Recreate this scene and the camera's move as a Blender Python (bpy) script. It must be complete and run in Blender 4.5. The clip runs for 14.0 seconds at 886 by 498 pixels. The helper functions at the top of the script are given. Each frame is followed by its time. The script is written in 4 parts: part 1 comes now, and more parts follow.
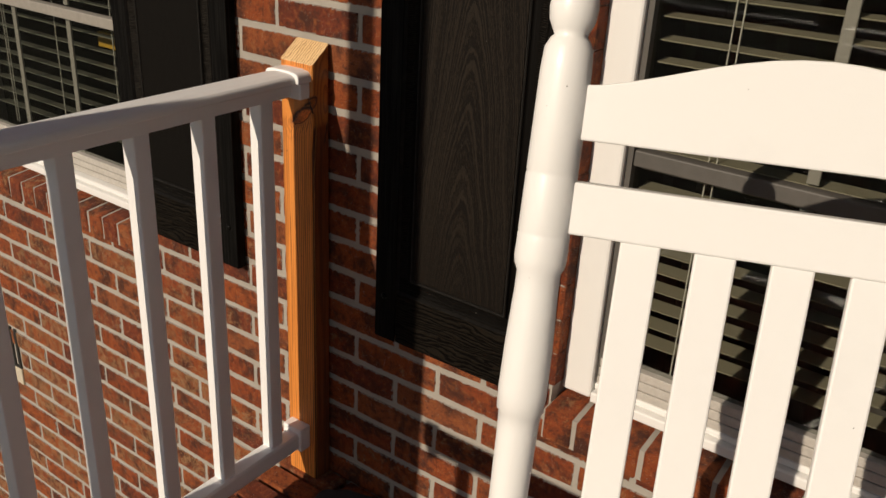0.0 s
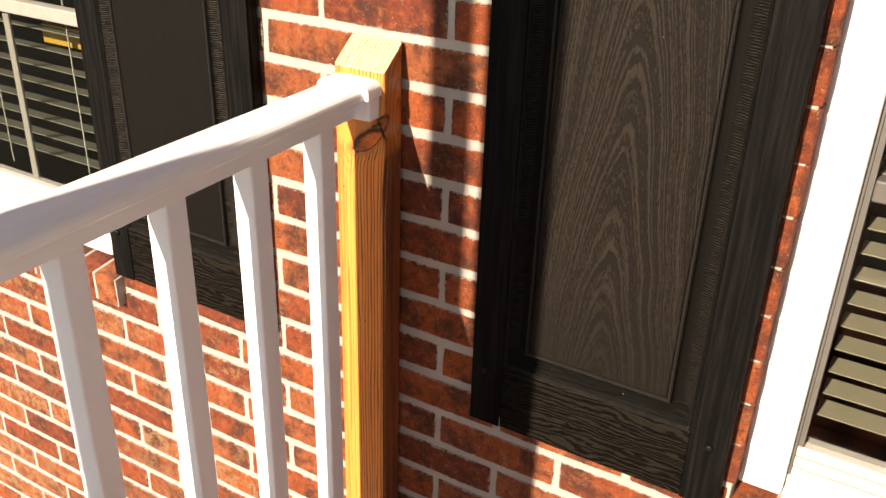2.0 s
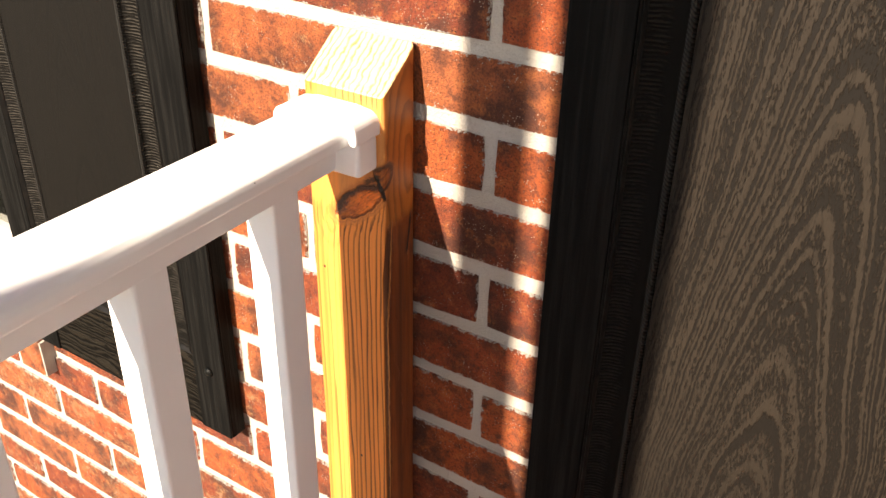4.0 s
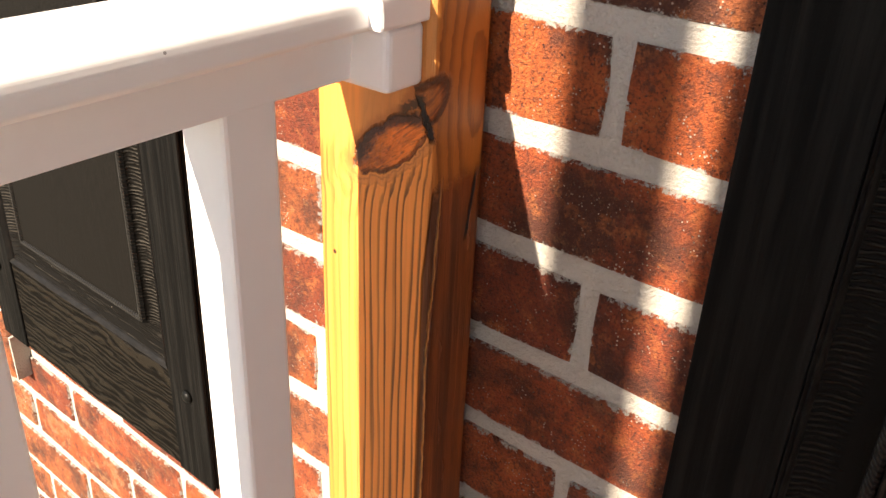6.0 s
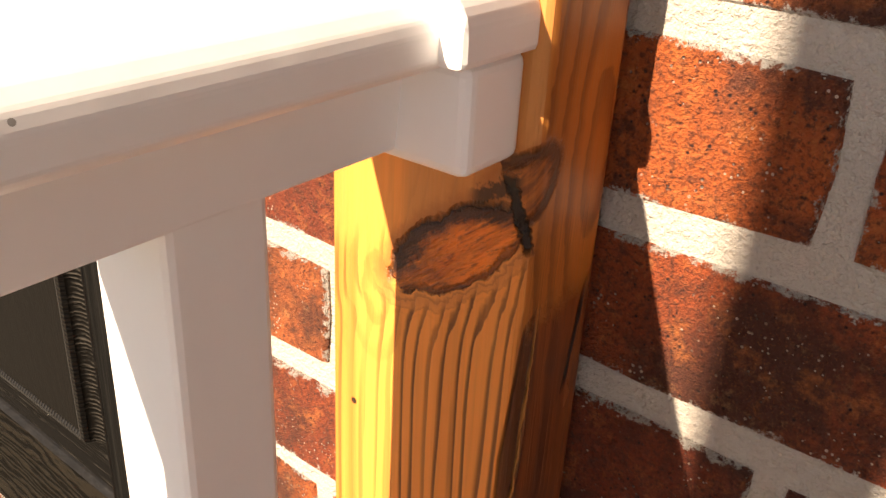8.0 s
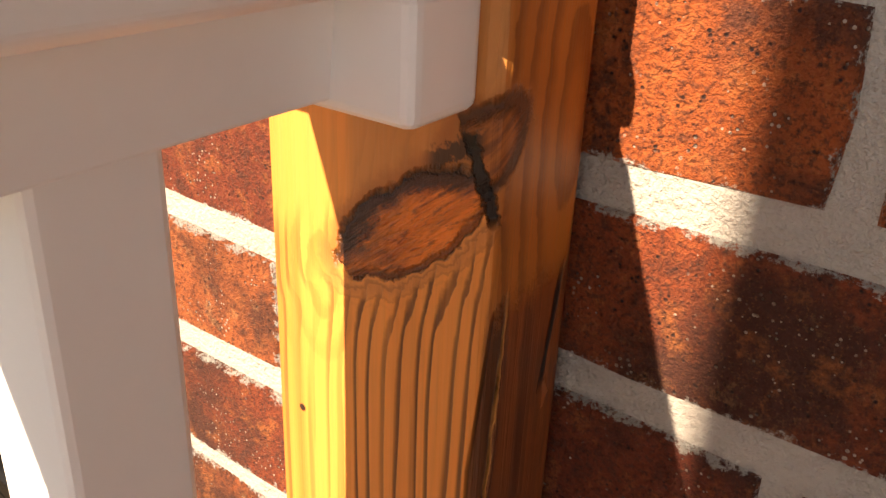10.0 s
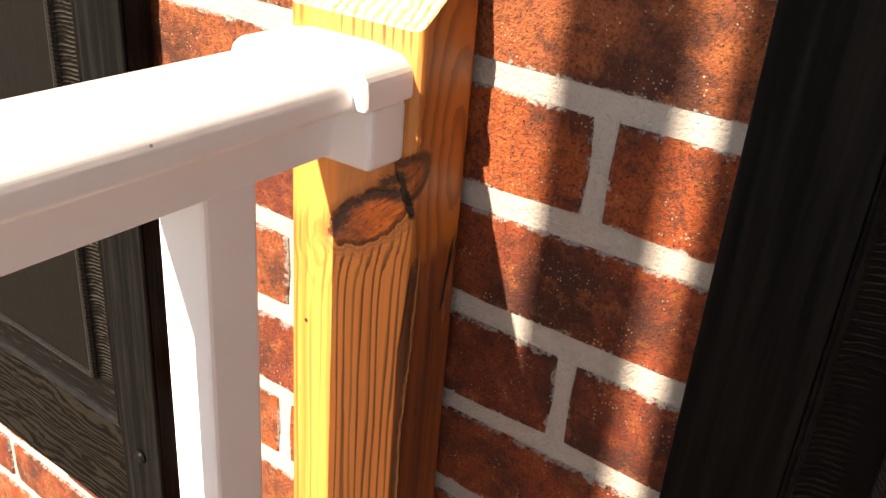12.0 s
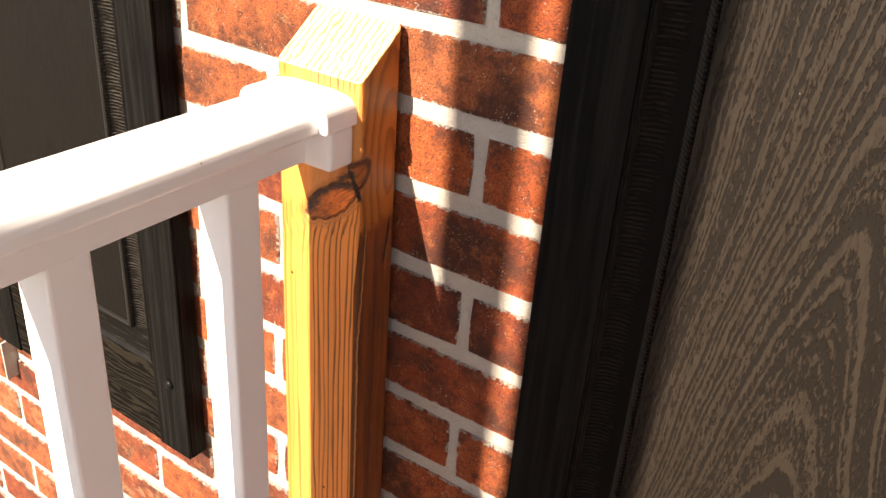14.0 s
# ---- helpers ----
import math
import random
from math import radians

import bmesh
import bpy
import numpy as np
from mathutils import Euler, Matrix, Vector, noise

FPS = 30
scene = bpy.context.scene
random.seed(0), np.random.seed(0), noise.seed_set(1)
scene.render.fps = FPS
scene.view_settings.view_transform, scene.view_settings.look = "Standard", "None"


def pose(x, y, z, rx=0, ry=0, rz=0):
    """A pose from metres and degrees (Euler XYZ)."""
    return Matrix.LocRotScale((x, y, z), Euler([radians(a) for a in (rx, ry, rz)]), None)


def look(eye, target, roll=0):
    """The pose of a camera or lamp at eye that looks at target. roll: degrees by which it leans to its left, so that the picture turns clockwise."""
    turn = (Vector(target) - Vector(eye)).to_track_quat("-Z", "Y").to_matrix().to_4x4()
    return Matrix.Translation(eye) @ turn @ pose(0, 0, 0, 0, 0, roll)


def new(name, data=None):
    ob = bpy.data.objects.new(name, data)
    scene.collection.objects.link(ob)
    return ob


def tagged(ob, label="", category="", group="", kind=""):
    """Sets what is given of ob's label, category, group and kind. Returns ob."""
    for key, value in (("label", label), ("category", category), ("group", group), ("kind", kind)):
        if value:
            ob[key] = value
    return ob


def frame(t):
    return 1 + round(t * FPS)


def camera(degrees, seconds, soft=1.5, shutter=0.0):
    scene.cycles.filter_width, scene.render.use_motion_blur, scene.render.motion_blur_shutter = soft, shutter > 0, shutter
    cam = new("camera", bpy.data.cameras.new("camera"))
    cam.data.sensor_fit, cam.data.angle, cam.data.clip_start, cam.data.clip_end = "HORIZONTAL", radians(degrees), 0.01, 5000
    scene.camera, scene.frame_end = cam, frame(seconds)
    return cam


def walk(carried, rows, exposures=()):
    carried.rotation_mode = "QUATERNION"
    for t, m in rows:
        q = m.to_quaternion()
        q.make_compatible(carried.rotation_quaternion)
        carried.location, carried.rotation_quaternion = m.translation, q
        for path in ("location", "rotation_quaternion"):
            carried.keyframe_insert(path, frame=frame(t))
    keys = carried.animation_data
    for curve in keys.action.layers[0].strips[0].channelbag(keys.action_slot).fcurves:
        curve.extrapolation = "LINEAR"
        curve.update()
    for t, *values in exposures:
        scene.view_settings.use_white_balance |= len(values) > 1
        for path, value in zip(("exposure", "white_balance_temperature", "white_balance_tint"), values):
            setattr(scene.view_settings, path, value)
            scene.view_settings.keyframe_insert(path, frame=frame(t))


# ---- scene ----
cam = camera(53.35, 14.0)
PATH = [
    (0, (1.3979, -1.4566, 1.5671), (0.3502, 0.0376, 0.7487), 3.13),
    (0.5, (1.2831, -1.3809, 1.5404), (0.1458, 0.0439, 0.7178), 2.38),
    (1, (1.135, -1.2913, 1.5305), (-0.0465, 0.1104, 0.731), 0.94),
    (1.5, (0.946, -1.2268, 1.5184), (-0.0577, 0.2863, 0.6797), 2.38),
    (2, (0.813, -1.2055, 1.5151), (-0.0709, 0.3451, 0.6128), 1.88),
    (2.5, (0.7511, -1.1221, 1.4947), (-0.1021, 0.4205, 0.55), 1.57),
    (3, (0.6542, -0.9521, 1.4791), (-0.1876, 0.566, 0.4858), 1.71),
    (3.2, (0.6195, -0.8872, 1.4842), (-0.2313, 0.5891, 0.437), 1.2),
    (5.3, (0.4, -0.5187, 1.2369), (-0.619, 0.9434, 0.3291), 2.16),
    (5.5, (0.383, -0.4926, 1.22), (-0.6533, 0.9483, 0.298), 2.2),
    (6, (0.3556, -0.4362, 1.2118), (-0.7449, 0.9387, 0.2638), 2.65),
    (6.5, (0.2882, -0.3734, 1.1905), (-0.8135, 1.0102, 0.2566), 2.85),
    (7, (0.241, -0.3446, 1.1745), (-0.8426, 1.0757, 0.2752), 3.58),
    (7.2, (0.2271, -0.3361, 1.1755), (-0.8624, 1.0769, 0.272), 3.78),
    (9.3, (0.1683, -0.2521, 1.1208), (-0.9265, 1.1805, 0.2552), 1.94),
    (9.5, (0.1694, -0.2503, 1.1209), (-0.9101, 1.1802, 0.233), 2.03),
    (10, (0.1723, -0.2612, 1.1259), (-0.8988, 1.189, 0.2601), 2.55),
    (10.5, (0.1962, -0.293, 1.1482), (-0.8414, 1.1857, 0.2897), 3.17),
    (11, (0.2328, -0.33, 1.1701), (-0.8076, 1.1411, 0.3021), 3.33),
    (11.5, (0.2727, -0.381, 1.2044), (-0.7427, 1.1088, 0.3386), 4.6),
    (12, (0.3236, -0.4352, 1.2354), (-0.6882, 1.04, 0.3409), 4.74),
    (12.5, (0.3857, -0.4794, 1.2773), (-0.6316, 0.9885, 0.3772), 4.52),
    (13, (0.4246, -0.5169, 1.3085), (-0.5566, 0.9815, 0.4185), 5.68),
    (13.5, (0.4475, -0.5485, 1.3214), (-0.5336, 0.9122, 0.3707), 5.29),
    (14, (0.502, -0.6159, 1.357), (-0.4707, 0.86, 0.4213), 4.23),
]
walk(cam, [(t, look(eye, target, roll)) for t, eye, target, roll in PATH], exposures=[(0, 0.18, 6600, 12.5), (0.5, 0.54, 6700, 13.5), (1, 1.22, 6800, 14.5), (2, 1.94, 6800, 14), (3.2, 2.26, 6750, 13), (5.5, 2.50, 6600, 11), (6.5, 2.45, 6800, 14), (7, 2.36, 7000, 15.5), (9.3, 2.12, 7500, 17), (9.7, 2.12, 7500, 17), (10.5, 2.22, 7200, 17), (12, 2.30, 6850, 16), (14, 2.48, 6750, 15)])
SUN_AZ, SUN_EL, SUN, SKY = 8.9, 27.5, 3.15, 0.036
SUN_COLOUR = (1.0, 0.88, 0.71)


# ---------------------------------------------------------------- light
def build_world():
    world = bpy.data.worlds.new("sky")
    scene.world = world
    world.use_nodes = True
    nt = world.node_tree
    sky = nt.nodes.new("ShaderNodeTexSky")
    sky.sky_type = "NISHITA"
    sky.sun_disc = False
    sky.ozone_density, sky.dust_density = 2.2, 0.6
    sky.sun_elevation = radians(SUN_EL)
    sky.sun_rotation = radians(180 + SUN_AZ)
    bg = nt.nodes["Background"]
    bg.inputs["Strength"].default_value = SKY
    nt.links.new(sky.outputs[0], bg.inputs["Color"])
    sun = new("sun", bpy.data.lights.new("sun", "SUN"))
    sun.data.energy = SUN
    sun.data.angle = radians(0.5)
    sun.data.color = SUN_COLOUR
    a, e = radians(SUN_AZ), radians(SUN_EL)
    way = Vector((math.sin(a) * math.cos(e), math.cos(a) * math.cos(e), -math.sin(e)))
    sun.matrix_world = look(Vector((0, 0, 6)) - way * 6, (0, 0, 6))


build_world()


# ---------------------------------------------------------------- materials
class Nodes:
    """A short hand for building a node material."""

    def __init__(self, name, rough=0.6, metal=0.0):
        self.material = bpy.data.materials.new(name)
        self.material.use_nodes = True
        self.nt = self.material.node_tree
        self.bsdf = self.nt.nodes["Principled BSDF"]
        self.set("Roughness", rough)
        self.set("Metallic", metal)

    def put(self, socket, value):
        if isinstance(value, bpy.types.NodeSocket):
            self.nt.links.new(value, socket)
        else:
            socket.default_value = value

    def set(self, name, value):
        if isinstance(value, tuple) and len(value) == 3:
            value = (*value, 1)
        self.put(self.bsdf.inputs[name], value)

    def m(self, op, a, b=0.0, c=0.0):
        n = self.nt.nodes.new("ShaderNodeMath")
        n.operation = op
        for s, v in zip(n.inputs, (a, b, c)):
            self.put(s, v)
        return n.outputs[0]

    def add(self, a, b):
        return self.m("ADD", a, b)

    def sub(self, a, b):
        return self.m("SUBTRACT", a, b)

    def mul(self, a, b):
        return self.m("MULTIPLY", a, b)

    def step(self, lo, hi, v):
        n = self.nt.nodes.new("ShaderNodeMapRange")
        n.interpolation_type = "SMOOTHSTEP"
        self.put(n.inputs["Value"], v)
        n.inputs["From Min"].default_value, n.inputs["From Max"].default_value = lo, hi
        return n.outputs["Result"]

    def coord(self, kind="Object"):
        return self.nt.nodes.new("ShaderNodeTexCoord").outputs[kind]

    def world(self):
        return self.nt.nodes.new("ShaderNodeNewGeometry").outputs["Position"]

    def island(self):
        return self.nt.nodes.new("ShaderNodeNewGeometry").outputs["Random Per Island"]

    def each(self):
        return self.nt.nodes.new("ShaderNodeObjectInfo").outputs["Random"]

    def split(self, v):
        n = self.nt.nodes.new("ShaderNodeSeparateXYZ")
        self.put(n.inputs[0], v)
        return n.outputs

    def join(self, x, y, z):
        n = self.nt.nodes.new("ShaderNodeCombineXYZ")
        for s, v in zip(n.inputs, (x, y, z)):
            self.put(s, v)
        return n.outputs[0]

    def scaled(self, v, s):
        n = self.nt.nodes.new("ShaderNodeVectorMath")
        n.operation = "MULTIPLY"
        self.put(n.inputs[0], v)
        self.put(n.inputs[1], s)
        return n.outputs[0]

    def noise(self, v, scale, detail=3.0, rough=0.55):
        n = self.nt.nodes.new("ShaderNodeTexNoise")
        self.put(n.inputs["Vector"], v)
        n.inputs["Scale"].default_value, n.inputs["Detail"].default_value, n.inputs["Roughness"].default_value = scale, detail, rough
        return n.outputs[0]

    def cells(self, v, scale, out="Distance"):
        n = self.nt.nodes.new("ShaderNodeTexVoronoi")
        self.put(n.inputs["Vector"], v)
        n.inputs["Scale"].default_value = scale
        return n.outputs[out]

    def ramp(self, fac, stops):
        n = self.nt.nodes.new("ShaderNodeValToRGB")
        self.put(n.inputs[0], fac)
        el = n.color_ramp.elements
        while len(el) < len(stops):
            el.new(0.5)
        for e, (p, c) in zip(el, stops):
            e.position, e.color = p, (*c, 1)
        return n.outputs[0]

    def mix(self, f, a, b):
        n = self.nt.nodes.new("ShaderNodeMix")
        n.data_type = "RGBA"
        self.put(n.inputs[0], f)
        ca, cb = [s for s in n.inputs if s.type == "RGBA"]
        self.put(ca, (*a, 1) if isinstance(a, tuple) else a)
        self.put(cb, (*b, 1) if isinstance(b, tuple) else b)
        return [s for s in n.outputs if s.type == "RGBA"][0]

    def bump(self, height, distance, strength=1.0):
        n = self.nt.nodes.new("ShaderNodeBump")
        self.put(n.inputs["Height"], height)
        n.inputs["Distance"].default_value, n.inputs["Strength"].default_value = distance, strength
        self.nt.links.new(n.outputs[0], self.bsdf.inputs["Normal"])


MORTAR_COLOUR = (0.46, 0.425, 0.375)


def brick_material(name, joined):
    k = Nodes(name, 0.88)
    p = k.world()
    rnd = k.island() if joined else k.each()
    base = k.ramp(rnd, [(0.0, (0.22, 0.037, 0.011)), (0.3, (0.33, 0.058, 0.012)), (0.55, (0.42, 0.082, 0.014)), (0.8, (0.48, 0.107, 0.019)), (1.0, (0.40, 0.110, 0.032))])
    big = k.noise(p, 13.0, 4.0, 0.6)
    fine = k.noise(p, 430.0, 4.0, 0.68)
    grit = k.noise(p, 900.0, 2.0, 0.6)
    holes = k.mul(k.step(0.30, 0.12, k.cells(p, 330.0)), k.step(0.48, 0.60, k.noise(p, 120.0, 3.0, 0.6)))
    col = k.mix(k.mul(k.step(0.44, 0.64, big), 0.86), base, (0.050, 0.016, 0.009))
    mid = k.noise(p, 55.0, 5.0, 0.7)
    col = k.mix(k.mul(k.step(0.50, 0.68, mid), 0.55), col, (0.56, 0.175, 0.042))
    col = k.mix(k.mul(k.step(0.49, 0.35, mid), 0.75), col, (0.085, 0.024, 0.012))
    # pale buff patches that come on some bricks only
    wx, _, wz = k.split(p)
    weather = k.add(k.mul(k.step(-0.05, -0.6, wx), 0.06), k.mul(k.step(0.6, -0.2, wz), 0.05))
    pale = k.mul(k.step(0.55, 0.66, k.add(k.noise(p, 30.0, 7.0, 0.82), weather)), k.step(0.35, 0.8, k.m("FRACT", k.mul(rnd, 7.31))))
    col = k.mix(k.mul(pale, 0.75), col, (0.50, 0.27, 0.12))
    col = k.mix(k.mul(k.step(0.46, 0.66, fine), 0.72), col, (0.072, 0.019, 0.008))
    col = k.mix(k.mul(holes, 0.95), col, (0.030, 0.010, 0.006))
    col = k.mix(k.mul(k.step(0.55, 0.8, grit), 0.35), col, (0.52, 0.19, 0.06))
    # white sand specks
    spk = k.m("LESS_THAN", k.cells(p, 330.0), k.mul(k.noise(p, 70.0, 2.0), 0.37))
    spk = k.mul(spk, k.step(0.5, 0.6, k.noise(p, 38.0, 3.0)))
    col = k.mix(k.mul(spk, 0.8), col, (0.64, 0.50, 0.39))
    # mortar smeared over the arrises
    u, v, _ = k.split(k.coord("UV"))
    ex = k.sub(HALF_L, k.m("ABSOLUTE", u))
    ez = k.sub(HALF_H, k.m("ABSOLUTE", v))
    edge = k.m("MINIMUM", ex, ez)
    wob = k.mul(k.sub(k.noise(p, 85.0, 7.0, 0.78), 0.5), 0.026)
    smear = k.step(0.0009, -0.0009, k.sub(edge, k.add(wob, 0.0024)))
    smear = k.mul(smear, k.step(0.32, 0.48, fine))
    col = k.mix(smear, col, MORTAR_COLOUR)
    k.set("Base Color", col)
    h = k.add(k.mul(fine, 0.65), k.mul(grit, 0.35))
    h = k.sub(h, k.mul(k.step(0.35, 0.1, k.cells(p, 240.0)), 0.08))
    h = k.sub(k.add(h, k.mul(big, 0.4)), k.mul(holes, 0.5))
    k.bump(h, 0.009)
    return k.material


COURSE, LENGTH, JOINT, HEAD_JOINT, ROW_TOP = 0.0794, 0.254, 0.0130, 0.0088, 1.0886
HALF_L, HALF_H = (LENGTH - HEAD_JOINT) / 2, (COURSE - JOINT) / 2
BRICK = brick_material("brick", False)
BRICK_JOINED = brick_material("brick joined", True)


def mortar_material():
    k = Nodes("mortar", 0.95)
    p = k.world()
    big, fine = k.noise(p, 9.0, 4.0), k.noise(p, 330.0, 3.0, 0.7)
    col = k.mix(big, (0.37, 0.335, 0.285), (0.52, 0.475, 0.41))
    col = k.mix(k.mul(k.step(0.52, 0.72, fine), 0.42), col, (0.33, 0.30, 0.27))
    k.set("Base Color", col)
    k.bump(k.add(fine, k.mul(k.noise(p, 70.0, 3.0), 0.8)), 0.004)
    return k.material


MORTAR = mortar_material()


def vinyl_material(name, colour, rough):
    k = Nodes(name, rough)
    p = k.world()
    dirt = k.noise(p, 6.0, 5.0, 0.65)
    col = k.mix(k.mul(k.step(0.5, 0.8, dirt), 0.25), colour, tuple(c * 0.82 for c in colour))
    spk = k.mul(k.m("LESS_THAN", k.cells(p, 42.0), 0.035), k.step(0.55, 0.6, k.noise(p, 9.0, 1.0)))
    col = k.mix(k.mul(spk, 0.8), col, (0.12, 0.1, 0.07))
    k.set("Base Color", col)
    k.set("Roughness", k.add(k.mul(dirt, 0.2), rough - 0.1))
    k.bump(k.noise(p, 60.0, 2.0), 0.0006, 0.4)
    return k.material


VINYL = vinyl_material("white vinyl", (0.89, 0.88, 0.865), 0.42)
CASING = vinyl_material("white casing", (0.80, 0.79, 0.76), 0.5)
CHAIR = vinyl_material("white chair paint", (0.87, 0.86, 0.83), 0.38)


def pine_material():
    """Yellow pine with growth lines along z and one torn dark knot over an arris."""
    k = Nodes("yellow pine", 0.46)
    o = k.coord("Object")
    x, y, z = k.split(o)
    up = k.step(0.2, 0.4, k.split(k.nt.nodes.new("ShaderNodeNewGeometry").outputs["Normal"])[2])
    s = k.add(x, k.mul(k.sub(y, -0.060), k.sub(1.0, up)))  # runs on from the front face over the right face, straight up the cut head
    flat = k.join(s, 0.0, z)
    wob = k.sub(k.noise(flat, 75.0, 4.0, 0.6), 0.5)
    rag = k.sub(k.noise(flat, 300.0, 4.0, 0.7), 0.5)

    def blob(cs, cz, angle, long, wide):
        a, b = math.cos(angle), math.sin(angle)
        ds, dz = k.sub(s, cs), k.sub(z, cz)
        u = k.add(k.mul(ds, a), k.mul(dz, b))
        v = k.sub(k.mul(dz, a), k.mul(ds, b))
        d = k.m("SQRT", k.add(k.m("POWER", k.m("DIVIDE", u, long), 2.0), k.m("POWER", k.m("DIVIDE", v, wide), 2.0)))
        return u, v, k.add(d, k.add(k.mul(wob, 0.62), k.mul(rag, 0.08)))

    u, v, d = blob(0.0095, 1.0085, 0.66, 0.0370, 0.0142)
    _, _, d2 = blob(0.0385, 1.0415, 0.62, 0.0200, 0.0125)
    both = k.m("MINIMUM", d, k.mul(d2, 1.1))
    near = k.m("POWER", 2.718, k.mul(k.mul(both, both), -0.36))
    # growth lines: close and dark on the right of the front face, wide and faint on the left
    low = k.noise(k.scaled(o, (16.0, 16.0, 1.6)), 1.0, 3.0)
    ring = k.add(s, k.mul(k.sub(low, 0.5), 0.017))
    ring = k.add(ring, k.mul(k.sub(k.noise(k.scaled(o, (120.0, 120.0, 5.0)), 1.0, 2.0), 0.5), 0.0090))
    side = k.m("DIVIDE", v, k.add(k.m("ABSOLUTE", v), 0.006))
    ring = k.add(ring, k.mul(near, k.mul(side, 0.016)))
    wave = k.m("FRACT", k.mul(ring, 140.0))
    line = k.mul(k.step(0.55, 0.84, wave), k.step(1.0, 0.95, wave))
    left = k.step(-0.012, -0.020, s)
    faint = k.noise(k.scaled(o, (90.0, 90.0, 1.2)), 1.0, 2.0)
    line = k.mul(line, k.add(0.62, k.mul(k.step(0.3, 0.6, faint), 0.38)))
    line = k.mul(line, k.sub(1.0, k.mul(k.mul(left, k.sub(1.0, up)), k.sub(0.70, k.mul(k.step(0.42, 0.6, faint), 0.6)))))
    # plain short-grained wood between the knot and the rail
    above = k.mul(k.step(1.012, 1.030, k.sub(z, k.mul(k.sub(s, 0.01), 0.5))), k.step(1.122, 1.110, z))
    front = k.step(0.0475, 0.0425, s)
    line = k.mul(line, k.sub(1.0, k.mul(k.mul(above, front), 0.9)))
    line = k.mul(line, k.step(1.05, 1.45, both))
    fibre = k.noise(k.scaled(o, (520.0, 520.0, 11.0)), 1.0, 4.0, 0.65)
    streak = k.noise(k.scaled(o, (70.0, 70.0, 3.0)), 1.0, 3.0)
    tone = k.noise(k.scaled(o, (22.0, 22.0, 4.0)), 1.0, 3.0)
    col = k.mix(tone, (0.82, 0.304, 0.062), (0.71, 0.236, 0.040))
    col = k.mix(k.mul(k.step(0.45, 0.75, k.noise(k.scaled(o, (150.0, 150.0, 5.0)), 1.0, 3.0)), 0.35), col, (0.56, 0.205, 0.040))
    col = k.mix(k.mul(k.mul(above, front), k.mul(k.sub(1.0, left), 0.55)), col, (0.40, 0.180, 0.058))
    grain = k.noise(k.scaled(o, (60.0, 60.0, 1.3)), 1.0, 2.0, 0.6)
    col = k.mix(k.mul(k.step(0.50, 0.64, grain), k.add(0.16, k.mul(k.sub(left, k.mul(above, left)), 0.46))), col, (0.42, 0.128, 0.020))
    swirl = k.m("FRACT", k.mul(k.add(k.m("SQRT", k.add(k.m("POWER", k.sub(s, -0.030), 2.0), k.m("POWER", k.mul(k.sub(z, 0.978), 0.45), 2.0))), k.mul(wob, 0.007)), 120.0))
    swirl = k.mul(k.mul(k.step(0.4, 0.85, swirl), k.step(1.0, 0.9, swirl)), k.mul(k.mul(left, k.step(0.93, 0.96, z)), k.step(1.01, 0.99, z)))
    col = k.mix(k.mul(swirl, 0.6), col, (0.50, 0.165, 0.030))
    # the face beside the arris is redder with long loops, darkened for its shade
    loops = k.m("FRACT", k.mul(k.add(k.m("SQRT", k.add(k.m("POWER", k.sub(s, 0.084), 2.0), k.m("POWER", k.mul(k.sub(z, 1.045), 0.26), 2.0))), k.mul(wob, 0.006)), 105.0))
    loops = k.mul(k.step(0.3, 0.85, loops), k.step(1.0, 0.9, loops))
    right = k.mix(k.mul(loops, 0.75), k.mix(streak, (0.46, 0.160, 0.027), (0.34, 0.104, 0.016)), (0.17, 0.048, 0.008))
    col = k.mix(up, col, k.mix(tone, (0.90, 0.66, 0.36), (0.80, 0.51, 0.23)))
    col = k.mix(k.mul(k.mul(line, front), k.sub(0.95, k.mul(up, 0.15))), col, k.mix(k.m("MAXIMUM", up, left), (0.125, 0.038, 0.009), (0.27, 0.084, 0.016)))
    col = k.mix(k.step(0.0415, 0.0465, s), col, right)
    col = k.mix(k.mul(k.step(0.42, 0.8, fibre), 0.3), col, (0.36, 0.18, 0.05))
    # bark seam that opens below the knot, with a raised pale lip and torn red wood beyond
    lean = k.add(k.add(0.0432, k.m("MAXIMUM", 0.0, k.mul(k.sub(z, 0.865), 0.078))), k.mul(wob, 0.005))
    past = k.sub(s, lean)
    belowk = k.step(0.994, 0.978, k.add(z, k.mul(wob, 0.03)))
    seam = k.mul(k.mul(k.step(-0.0015, 0.001, k.sub(s, k.add(0.0385, k.m("MAXIMUM", 0.0, k.mul(k.sub(z, 0.925), 0.12))))), k.step(0.001, -0.0008, past)), belowk)
    col = k.mix(k.mul(seam, 0.88), col, (0.060, 0.017, 0.006))
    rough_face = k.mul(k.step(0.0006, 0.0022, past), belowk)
    # torn red wood, its tone also taken down for this side's shade
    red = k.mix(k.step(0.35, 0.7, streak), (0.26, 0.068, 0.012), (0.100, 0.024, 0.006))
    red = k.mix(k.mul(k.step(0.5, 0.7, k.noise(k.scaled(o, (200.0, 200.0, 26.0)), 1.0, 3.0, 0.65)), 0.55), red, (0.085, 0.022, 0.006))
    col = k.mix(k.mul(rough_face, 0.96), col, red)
    lip = k.mul(k.mul(k.step(-0.0006, 0.0006, past), k.step(0.0026, 0.0012, past)), belowk)
    col = k.mix(k.mul(lip, 0.75), col, (0.56, 0.24, 0.055))
